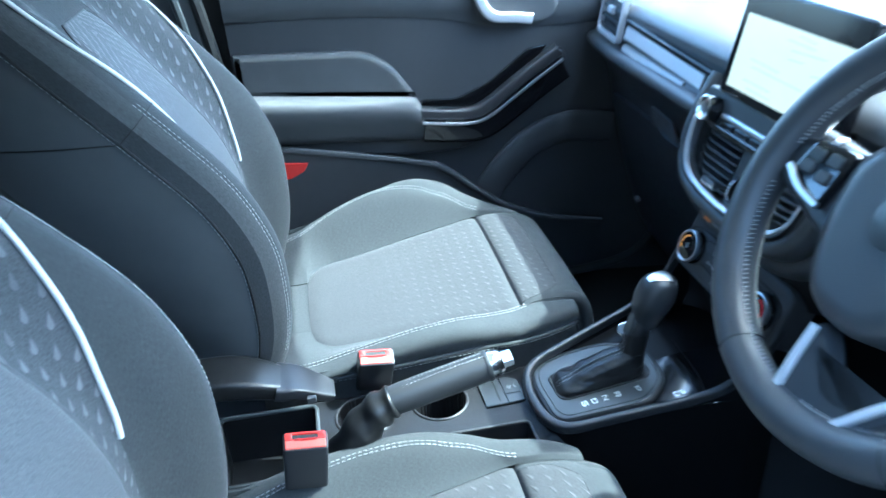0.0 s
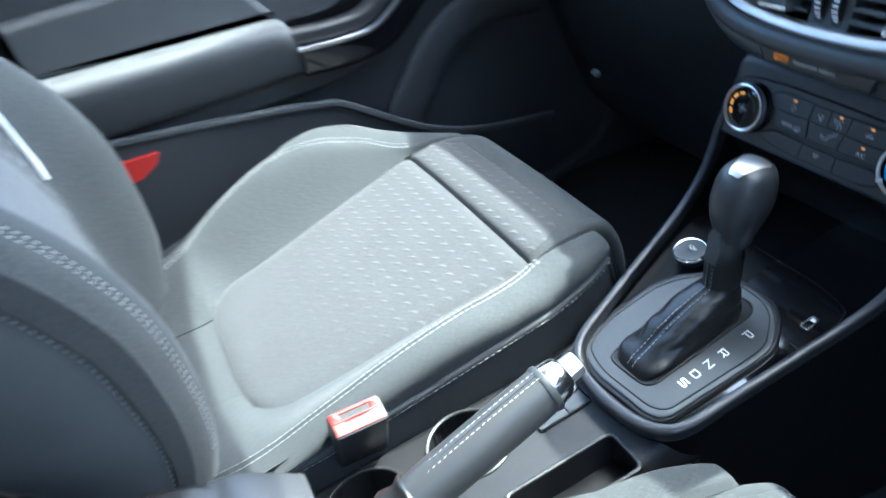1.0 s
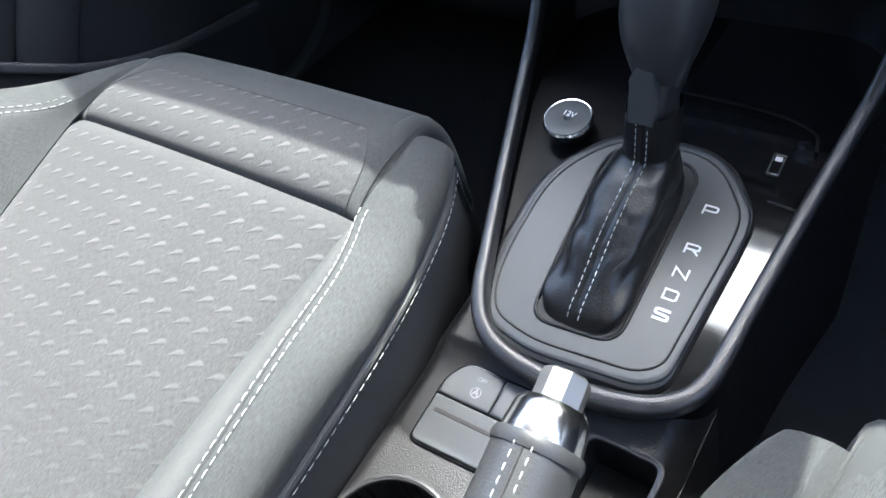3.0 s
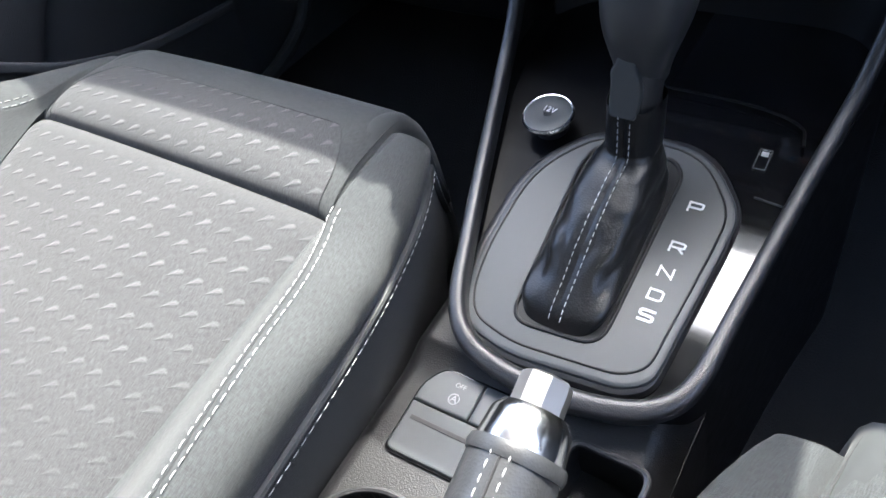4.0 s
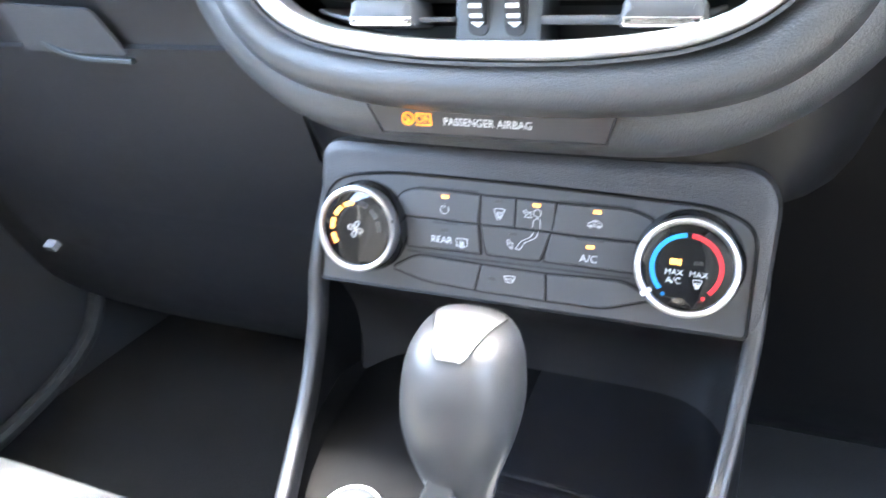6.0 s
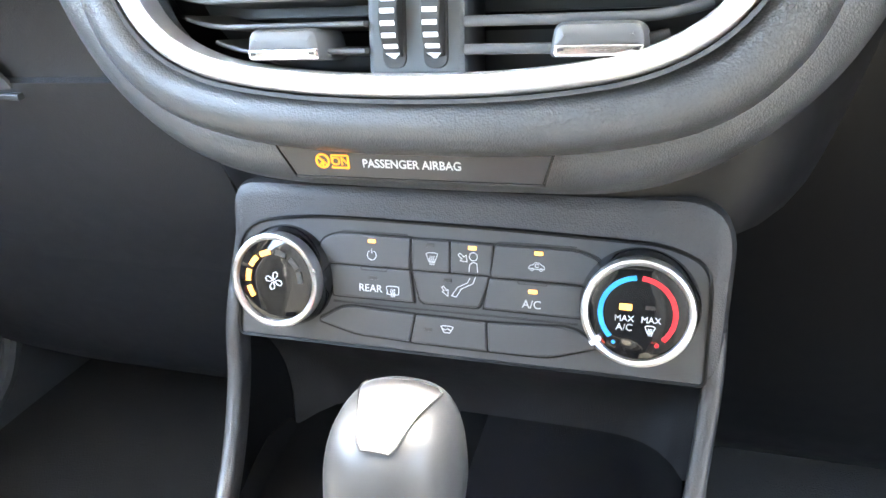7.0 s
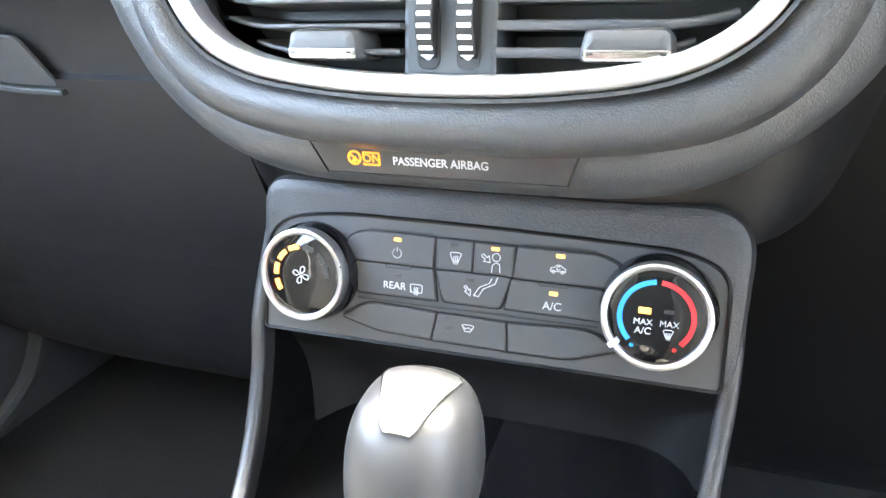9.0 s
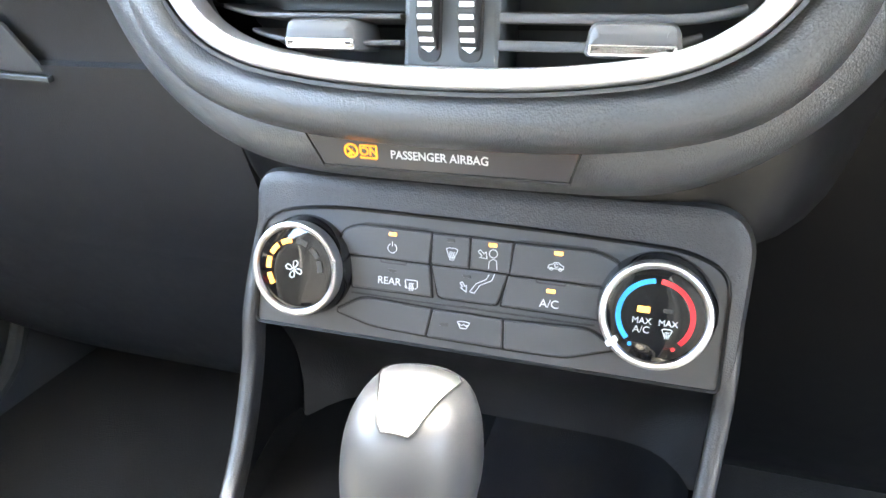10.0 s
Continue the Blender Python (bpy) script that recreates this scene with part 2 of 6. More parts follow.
def soft(ob, deg=35.0):
    """Sharp edges where faces meet at more than deg degrees."""
    ob.data.set_sharp_from_angle(angle=radians(deg))
    return ob


def thing(name, at, label, category, group="", kind=""):
    """A top-level Empty at its base, to which parts are added."""
    e = new(name)
    e.empty_display_size = 0.05
    e.location = at
    return tagged(e, label, category, group, kind)


def part(name, bm, mat, parent, label="", deg=35.0):
    ob = soft(obj(name, bm, mat), deg)
    ob.parent = parent
    ob.matrix_parent_inverse = Matrix.Translation(parent.location).inverted() if parent.type == "EMPTY" else Matrix()
    return tagged(ob, label) if label else ob


def struct(name, bm, mat, label="", deg=35.0):
    return tagged(soft(obj(name, bm, mat), deg), label, kind="structure")


def grid(f, us, vs, uv=None, thick=0.0, flip=False):
    """A sheet through f(u, v); uv gives the cloth's metres; thick gives it a back and rims."""
    bm = bmesh.new()
    vv = [[bm.verts.new(f(u, v)) for v in vs] for u in us]
    lay = bm.loops.layers.uv.new("UVMap")
    for i in range(len(us) - 1):
        for j in range(len(vs) - 1):
            q = [(i, j), (i + 1, j), (i + 1, j + 1), (i, j + 1)]
            if flip:
                q.reverse()
            face = bm.faces.new([vv[a][b] for a, b in q])
            for lp, (a, b) in zip(face.loops, q):
                lp[lay].uv = uv(us[a], vs[b]) if uv else (us[a], vs[b])
    if thick:
        bm.normal_update()
        back = [[bm.verts.new(p.co - p.normal * thick) for p in row] for row in vv]
        n, m = len(us), len(vs)
        for i in range(n - 1):
            for j in range(m - 1):
                q = [back[i][j], back[i][j + 1], back[i + 1][j + 1], back[i + 1][j]]
                if flip:
                    q.reverse()
                bm.faces.new(q)
        rim = [(i, 0) for i in range(n)] + [(n - 1, j) for j in range(1, m)] + [(i, m - 1) for i in range(n - 2, -1, -1)] + [(0, j) for j in range(m - 2, 0, -1)]
        for (a, b), (c, d) in zip(rim, rim[1:] + rim[:1]):
            q = [vv[a][b], back[a][b], back[c][d], vv[c][d]]
            if flip:
                q.reverse()
            bm.faces.new(q)
    return bm


def span(a, b, n):
    return [a + (b - a) * i / n for i in range(n + 1)]


def smooth(pts, n=8, closed=False):
    """A Catmull-Rom curve through the points."""
    pts = [Vector(p) for p in pts]
    out = []
    m = len(pts)
    rng = range(m if closed else m - 1)
    for i in rng:
        if closed:
            p0, p1, p2, p3 = pts[i - 1], pts[i], pts[(i + 1) % m], pts[(i + 2) % m]
        else:
            p1, p2 = pts[i], pts[i + 1]
            p0 = pts[i - 1] if i else p1 * 2 - p2
            p3 = pts[i + 2] if i + 2 < m else p2 * 2 - p1
        for k in range(n):
            t = k / n
            out.append(0.5 * ((2 * p1) + (p2 - p0) * t + (2 * p0 - 5 * p1 + 4 * p2 - p3) * t * t + (3 * p1 - p0 - 3 * p2 + p3) * t ** 3))
    if not closed:
        out.append(pts[-1])
    return out


def along(pts, t):
    """The value at t (0 to 1) of a polyline of (key, value...) rows, eased through."""
    for a, b in zip(pts, pts[1:]):
        if t <= b[0]:
            k = (t - a[0]) / (b[0] - a[0]) if b[0] > a[0] else 0
            k = max(0, min(1, k))
            return [x + (y - x) * k for x, y in zip(a[1:], b[1:])]
    return list(pts[-1][1:])


def eased(rows, key):
    """As along, with smooth changes between the rows."""
    c = smooth([Vector((r[0], *(list(r[1:]) + [0, 0])[:2])) for r in rows], 6)
    return along([tuple(p) for p in c], key)


def sweep(path, profile, up=(0, 0, 1), closed=False, scale=None, caps=True):
    """A profile of (side, up) pairs drawn along a path."""
    path = [Vector(p) for p in path]
    bm = bmesh.new()
    rings = []
    n = len(path)
    upv = Vector(up)
    for i, p in enumerate(path):
        a = path[i - 1] if i or closed else p
        b = path[(i + 1) % n] if i + 1 < n or closed else p
        d = (b - a).normalized()
        side = d.cross(upv)
        if side.length < 1e-5:
            side = d.orthogonal()
        side.normalize()
        v = side.cross(d).normalized()
        s = scale(i / max(1, n - 1)) if scale else 1.0
        rings.append([bm.verts.new(p + side * x * s + v * y * s) for x, y in profile])
    m = len(profile)
    for i in range(n if closed else n - 1):
        r0, r1 = rings[i], rings[(i + 1) % n]
        for j in range(m):
            bm.faces.new([r0[j], r0[(j + 1) % m], r1[(j + 1) % m], r1[j]])
    if caps and not closed:
        bm.faces.new(rings[0][::-1])
        bm.faces.new(rings[-1])
    bmesh.ops.recalc_face_normals(bm, faces=bm.faces)
    return bm


def circle(r, n=10, sx=1.0, sy=1.0):
    return [(r * sx * math.cos(2 * math.pi * k / n), r * sy * math.sin(2 * math.pi * k / n)) for k in range(n)]


def tube(path, r, n=8, closed=False, up=(0, 0, 1), scale=None):
    return sweep(path, circle(r, n), up, closed, scale)


def rounded(pts, r, seg=5):
    """A polygon with its corners rounded; r one radius or one for each corner."""
    out = []
    m = len(pts)
    rs = r if isinstance(r, (list, tuple)) else [r] * m
    for i in range(m):
        p, a, b = Vector(pts[i]), Vector(pts[i - 1]), Vector(pts[(i + 1) % m])
        da, db = (a - p), (b - p)
        k = min(rs[i], da.length * 0.49, db.length * 0.49)
        if k <= 1e-6:
            out.append(tuple(p))
            continue
        s, e = p + da.normalized() * k, p + db.normalized() * k
        for j in range(seg + 1):
            t = j / seg
            q = (1 - t) ** 2 * s + 2 * t * (1 - t) * p + t * t * e
            out.append(tuple(q))
    return out


def rect(x0, y0, x1, y1, r=0.0, seg=4):
    return rounded([(x0, y0), (x1, y0), (x1, y1), (x0, y1)], r, seg)


class Frame:
    """A flat working plane: origin o, directions ux and uy, and the normal n towards the viewer."""

    def __init__(self, o, ux, uy):
        self.o, self.ux, self.uy = Vector(o), Vector(ux).normalized(), Vector(uy).normalized()
        self.n = self.ux.cross(self.uy).normalized()

    def at(self, x, y, h=0.0):
        return self.o + self.ux * x + self.uy * y + self.n * h

    def matrix(self):
        return Matrix.Translation(self.o) @ Matrix((self.ux, self.uy, self.n)).transposed().to_4x4()


def slab(fr, outline, h0, h1, bevel=0.0006, shrink=1.0, hollow=None):
    """A piece with the given outline, from h0 up to h1 over the plane, with a bevelled face; hollow sinks its middle."""
    bm = bmesh.new()
    c = Vector((sum(p[0] for p in outline) / len(outline), sum(p[1] for p in outline) / len(outline)))
    area = sum(a[0] * b[1] - b[0] * a[1] for a, b in zip(outline, outline[1:] + outline[:1]))
    pts = [Vector(p) for p in (outline if area > 0 else outline[::-1])]
    m = len(pts)

    def inset(d):
        out = []
        for i in range(m):
            e1, e2 = pts[i] - pts[i - 1], pts[(i + 1) % m] - pts[i]
            n1, n2 = Vector((-e1.y, e1.x)), Vector((-e2.y, e2.x))
            if n1.length:
                n1.normalize()
            if n2.length:
                n2.normalize()
            k = n1 + n2
            k = k.normalized() if k.length > 1e-6 else n1
            out.append(pts[i] + k * d)
        return out
    rings = [(pts, h0), (pts, h1 - bevel), (inset(bevel * 0.35), h1 - bevel * 0.3), (inset(bevel), h1)]
    if hollow:
        rings += [(inset(hollow[0]), h1), (inset(hollow[0] + abs(hollow[1]) * 0.3), h1 - hollow[1])]
    else:
        rings.append((inset(bevel * 1.4 + 0.0002), h1))   # keeps the flat face free of the bevel's shading
    vs = [[bm.verts.new(fr.at(p.x, p.y, h)) for p in ring] for ring, h in rings]
    for r0, r1 in zip(vs, vs[1:]):
        for j in range(m):
            bm.faces.new([r0[j], r0[(j + 1) % m], r1[(j + 1) % m], r1[j]])
    bm.faces.new(vs[-1])
    bm.faces.new(vs[0][::-1])
    bmesh.ops.triangulate(bm, faces=[f for f in bm.faces if len(f.verts) > 4])
    return bm


def ring_slab(fr, outer, inner, h0, h1, bevel=0.0006):
    """A flat frame between two outlines with equally many points."""
    bm = bmesh.new()
    m = len(outer)
    rows = []
    for pts, h in ((outer, h0), (outer, h1 - bevel), ([(Vector(o) * 0.9 + Vector(i) * 0.1) for o, i in zip(outer, inner)], h1),
                   ([(Vector(o) * 0.1 + Vector(i) * 0.9) for o, i in zip(outer, inner)], h1), (inner, h1 - bevel), (inner, h0)):
        rows.append([bm.verts.new(fr.at(p[0], p[1], h)) for p in pts])
    for r0, r1 in zip(rows, rows[1:] + rows[:1]):
        for j in range(m):
            bm.faces.new([r0[j], r0[(j + 1) % m], r1[(j + 1) % m], r1[j]])
    bmesh.ops.recalc_face_normals(bm, faces=bm.faces)
    return bm


def lathe(fr, x, y, prof, n=32):
    """A turned piece about the normal through (x, y): rows of (radius, height)."""
    bm = bmesh.new()
    rows = [[bm.verts.new(fr.at(x + r * math.cos(2 * math.pi * k / n), y + r * math.sin(2 * math.pi * k / n), h)) for k in range(n)] for r, h in prof]
    for r0, r1 in zip(rows, rows[1:]):
        for j in range(n):
            bm.faces.new([r0[j], r0[(j + 1) % n], r1[(j + 1) % n], r1[j]])
    bm.faces.new(rows[-1])
    bm.faces.new(rows[0][::-1])
    bmesh.ops.recalc_face_normals(bm, faces=bm.faces)
    return bm


def box(x0, y0, z0, x1, y1, z1, bevel=0.003, seg=2):
    bm = bmesh.new()
    bmesh.ops.create_cube(bm, size=1.0)
    for v in bm.verts:
        v.co = Vector((x0 + (v.co.x + 0.5) * (x1 - x0), y0 + (v.co.y + 0.5) * (y1 - y0), z0 + (v.co.z + 0.5) * (z1 - z0)))
    if bevel:
        bmesh.ops.bevel(bm, geom=bm.edges[:], offset=bevel, segments=seg, affect="EDGES", profile=0.6)
    return bm


def join(*bms):
    out = bms[0]
    for b in bms[1:]:
        me = bpy.data.meshes.new("tmp")
        b.to_mesh(me)
        b.free()
        out.from_mesh(me)
        bpy.data.meshes.remove(me)
    return out


def bars(fr, segs, w, h0, h1):
    """Flat strokes on a plane: each a line of points, drawn as one ribbon."""
    bm = bmesh.new()
    for s in segs:
        pts = [Vector(p) for p in s]
        pts = [p for i, p in enumerate(pts) if i == 0 or (p - pts[i - 1]).length > 1e-7]
        shut = len(pts) > 3 and (pts[0] - pts[-1]).length < w * 0.6
        if shut:
            pts = pts[:-1]
        n = len(pts)
        if n < 2:
            continue
        rows = []
        for i, p in enumerate(pts):
            d1 = (p - pts[i - 1]).normalized() if i or shut else None
            d2 = (pts[(i + 1) % n] - p).normalized() if i + 1 < n or shut else None
            d1, d2 = d1 or d2, d2 or d1
            d = d1 + d2
            d = d.normalized() if d.length > 1e-6 else d1
            k = Vector((-d.y, d.x)) * (w / 2) / max(0.5, d.dot(d1))
            if not shut and i == 0:
                p = p - d * w * 0.35
            if not shut and i == n - 1:
                p = p + d * w * 0.35
            rows.append([bm.verts.new(fr.at(q.x, q.y, h)) for q, h in ((p - k, h0), (p - k, h1), (p + k, h1), (p + k, h0))])
        for i in range(n if shut else n - 1):
            r0, r1 = rows[i], rows[(i + 1) % n]
            for j in range(4):
                bm.faces.new([r0[j], r1[j], r1[(j + 1) % 4], r0[(j + 1) % 4]])
        if not shut:
            bm.faces.new(rows[0])
            bm.faces.new(rows[-1][::-1])
    bmesh.ops.recalc_face_normals(bm, faces=bm.faces)
    return bm


def arc(cx, cy, r, a0, a1, n=12, ry=None):
    return [(cx + r * math.cos(radians(a0 + (a1 - a0) * k / n)), cy + (ry or r) * math.sin(radians(a0 + (a1 - a0) * k / n))) for k in range(n + 1)]


def lettering(text, fr, x, y, h, size, lift=0.0003, turn=0.0, stretch=1.0, bold=0.0):
    """Raised letters with the built-in font; size is about the height of a capital over 0.7."""
    cu = bpy.data.curves.new("text", "FONT")
    cu.body, cu.size, cu.extrude, cu.align_x, cu.align_y, cu.offset = text, size, lift / 2, "CENTER", "CENTER", bold
    ob = bpy.data.objects.new("text", cu)
    scene.collection.objects.link(ob)
    dg = bpy.context.evaluated_depsgraph_get()
    dg.update()
    me = bpy.data.meshes.new_from_object(ob.evaluated_get(dg))
    bpy.data.objects.remove(ob)
    bm = bmesh.new()
    bm.from_mesh(me)
    bpy.data.meshes.remove(me)
    mat = fr.matrix() @ Matrix.Translation((x, y, h)) @ Matrix.Rotation(radians(turn), 4, "Z") @ Matrix.Diagonal((stretch, 1, 1, 1))
    bmesh.ops.transform(bm, matrix=mat, verts=bm.verts)
    return bm


def stitches(path, length=0.0048, gap=0.0024, r=0.00062, lift=0.0006, normal=(0, 0, 1)):
    """Short threads along a path."""
    path = [Vector(p) for p in path]
    cum = [0.0]
    for a, b in zip(path, path[1:]):
        cum.append(cum[-1] + (b - a).length)

    def at(s):
        for i in range(len(path) - 1):
            if s <= cum[i + 1]:
                k = (s - cum[i]) / max(1e-9, cum[i + 1] - cum[i])
                return path[i].lerp(path[i + 1], k)
        return path[-1]
    bm = bmesh.new()
    s = 0.0
    while s + length < cum[-1]:
        a, m, b = at(s), at(s + length / 2), at(s + length)
        d = (b - a).normalized()
        nn = (normal(m) if callable(normal) else Vector(normal)).normalized()
        side = d.cross(nn).normalized()
        nn = side.cross(d)
        rows = []
        for p, k in ((a - nn * r * 0.3, 0.55), (a.lerp(m, 0.4) + nn * lift, 1.0), (b.lerp(m, 0.4) + nn * lift, 1.0), (b - nn * r * 0.3, 0.55)):
            rows.append([bm.verts.new(p + (side * x + nn * y) * k) for x, y in circle(r, 5)])
        for r0, r1 in zip(rows, rows[1:]):
            for j in range(5):
                bm.faces.new([r0[j], r0[(j + 1) % 5], r1[(j + 1) % 5], r1[j]])
        s += length + gap
    return bm

# ---- the car's shell, the ground and an added sky block ----
ground = struct("ground", grid(lambda u, v: (u, v, -0.36), span(-400, 400, 8), span(-400, 400, 8)), M_GROUND, "worn grey asphalt under the car")
# Added out of view to cut sky light through the open driver's door.
struct("sky_block_east", box(2.60, -6.0, -0.36, 2.80, 6.0, 2.3, 0.02), M_SKYBLOCK, "unseen grey wall added to hold back sky light")
struct("floor", box(-0.72, -1.6, 0.03, 0.66, 0.75, 0.08, 0.01), M_CARPET, "black carpeted car floor")
struct("floor_tunnel", sweep([(0.01, -1.5, 0.08), (0.01, 0.7, 0.08)], [(-0.09, 0), (-0.075, 0.12), (-0.05, 0.16), (0.05, 0.16), (0.075, 0.12), (0.09, 0)]), M_CARPET, "black carpeted tunnel between the footwells")
struct("bulkhead", box(-0.75, 0.55, 0.03, 0.75, 0.62, 0.86, 0.01), M_CARPET, "black carpeted bulkhead of the footwells")
struct("roof", grid(lambda u, v: (u, v, 1.27 - 0.05 * (u / 0.6) ** 2), span(-0.62, 0.62, 12), span(-1.75, -0.03, 6), thick=0.05, flip=True), M_HEAD, "light grey cloth headliner under the roof")
# Unseen; carried up over the rear window to keep light from behind out.
struct("rear_wall", box(-0.72, -1.75, 0.03, 0.72, -1.68, 1.25, 0.01), M_SIDE, "unseen dark wall closing the rear up to the roof")


def pillar(name, pts, w, d, label):
    struct(name, sweep(smooth(pts, 6), rect(-w, -d, w, d, min(w, d) * 0.8, 4), up=(1, 0, 0)), M_PILLAR, label)


for side, tag in ((-1, "near"), (1, "off")):
    pillar("pillar_front_" + tag, [(side * 0.70, 0.42, 0.80), (side * 0.66, 0.20, 1.02), (side * 0.60, -0.03, 1.24)], 0.035, 0.03, "grey plastic windscreen pillar")
    pillar("roof_rail_" + tag, [(side * 0.60, -0.03, 1.24), (side * 0.60, -0.8, 1.255), (side * 0.58, -1.7, 1.22)], 0.03, 0.035, "grey plastic rail along the roof's edge")
    pillar("pillar_rear_" + tag, [(side * 0.70, -1.35, 0.75), (side * 0.62, -1.65, 1.22)], 0.12, 0.03, "grey plastic rear pillar")
    # The off side is closed over its window to block light; the near one is open.
    struct("rear_panel_" + tag, sweep([(side * 0.72, -1.72, 0.03), (side * 0.72, -1.72, 0.80)] + ([(0.63, -1.72, 1.24)] if side > 0 else []), [(-0.03, -0.02), (0.84, -0.02), (0.84, 0.02), (-0.03, 0.02)], up=(1, 0, 0)), M_SIDE, "unseen dark plastic rear side panel")
struct("windscreen_header", sweep([(-0.6, -0.03, 1.24), (0.6, -0.03, 1.24)], rect(-0.05, -0.025, 0.05, 0.025, 0.02)), M_HEAD, "light grey cloth edge above the windscreen")
struct("pillar_centre_off", sweep([(0.71, -0.80, 0.05), (0.70, -0.82, 0.7), (0.62, -0.86, 1.24)], rect(-0.05, -0.03, 0.05, 0.03, 0.015), up=(1, 0, 0)), M_PILLAR, "grey plastic pillar behind the open driver's door")
struct("sill_off", box(0.66, -0.85, -0.05, 0.78, 0.45, 0.10, 0.02), M_PAINT, "grey painted door sill under the open driver's door")
struct("side_front_near", box(-0.78, 0.30, -0.05, -0.712, 0.75, 0.82, 0.02), M_CARPET, "black carpeted side of the passenger footwell")
struct("side_front_off", box(0.70, 0.30, -0.05, 0.78, 0.75, 0.82, 0.02), M_CARPET, "black carpeted side beside the pedals")

od = thing("driver_door", (0.80, 0.42, -0.05), "grey driver's door standing open", "car door")
DR = Frame((0.80, 0.42, 0.0), (0.342, -0.940, 0), (0, 0, 1))
part("door_panel", slab(DR, rect(0, -0.05, 1.02, 0.80, 0.05), -0.04, 0.05, 0.02), M_DOOR, od)
part("window_frame", tube([DR.at(x, z, 0.0) for x, z in [(0.02, 0.80), (0.12, 0.90), (0.55, 1.20), (0.95, 1.22), (1.0, 1.15), (1.0, 0.80)]], 0.022, 8), M_RUBBER, od, "black window frame")

# the centre pillar on the passenger's side with its belt and seal
pil = thing("centre_pillar_near", (-0.70, -0.75, 0.05), "grey plastic pillar with black rubber door seal", "pillar", kind="structure")
part("pillar_trim", sweep([(-0.73, -0.76, 0.05), (-0.725, -0.79, 0.60), (-0.70, -0.83, 0.95), (-0.64, -0.88, 1.24)], rect(-0.055, -0.03, 0.088, 0.03, 0.015), up=(1, 0, 0)), M_PILLAR, pil)
part("door_jamb", sweep(smooth([(-0.742, -0.715, 0.05), (-0.742, -0.72, 0.6), (-0.735, -0.735, 0.85), (-0.70, -0.765, 1.0), (-0.635, -0.80, 1.24)], 5), rect(-0.075, -0.006, 0.075, 0.006, 0.003), up=(1, 0, 0)), M_RUBBER, pil, "black door jamb")
part("door_seal", tube(smooth([(-0.705, -0.675, 0.08), (-0.70, -0.69, 0.5), (-0.69, -0.715, 0.75), (-0.67, -0.75, 0.95), (-0.61, -0.80, 1.22)], 6), 0.012, 8, up=(1, 0, 0)), M_RUBBER, pil, "black rubber door seal")
part("edge_strip", tube(smooth([(-0.69, -0.705, 0.10), (-0.685, -0.722, 0.5), (-0.675, -0.75, 0.75), (-0.65, -0.78, 0.95), (-0.60, -0.82, 1.22)], 6), 0.008, 8, up=(1, 0, 0)), M_PLATE, pil, "grey strip beside the seal")

fs = thing("front_door_seal", (-0.66, 0.10, 0.12), "dull grey rubber seal along the sill and front of the door opening", "door seal", kind="structure")
part("seal_strip", tube(smooth([(-0.66, -0.62, 0.112), (-0.66, -0.2, 0.114), (-0.66, 0.02, 0.118), (-0.66, 0.08, 0.121), (-0.66, 0.135, 0.129), (-0.66, 0.175, 0.141), (-0.66, 0.215, 0.167), (-0.66, 0.255, 0.232), (-0.66, 0.278, 0.30), (-0.66, 0.292, 0.40), (-0.665, 0.30, 0.60)], 6), 0.011, 10, up=(1, 0, 0)), M_SEAL, fs)

# ---- seats ----
CX = -0.317


def wi(y):
    """Half width of the cushion's middle panel."""
    w = along([(-0.60, 0.128), (-0.585, 0.130), (-0.245, 0.168), (-0.12, 0.150)], y)[0]
    r = 0.05
    if y < -0.585 + r:
        k = min(1.0, (-0.585 + r - y) / r)
        w -= r * (1 - math.sqrt(max(0, 1 - k * k)))
    return w


def zi(y):
    return eased([(-0.70, 0.352), (-0.60, 0.343), (-0.50, 0.352), (-0.38, 0.372), (-0.25, 0.392), (-0.20, 0.394), (-0.12, 0.386)], y)[0]


def broad(y):
    return along([(-0.70, 1.0), (-0.32, 1.0), (-0.25, 0.0), (-0.10, 0.0)], y)[0]


def wo(y):
    return 0.009 * broad(y) + eased([(-0.70, 0.203), (-0.60, 0.220), (-0.45, 0.226), (-0.30, 0.221), (-0.22, 0.208), (-0.165, 0.186), (-0.14, 0.165)], y)[0]


def crest(y):
    """Half width and rise of the bolster's crest, where the double seam runs."""
    return eased([(-0.70, 0.190, 0.012), (-0.60, 0.203, 0.024), (-0.52, 0.213, 0.042), (-0.44, 0.2175, 0.051), (-0.36, 0.214, 0.046), (-0.30, 0.200, 0.026), (-0.265, 0.183, 0.010), (-0.24, 0.172, 0.004), (-0.19, 0.170, 0.003), (-0.13, 0.160, -0.002)], y)


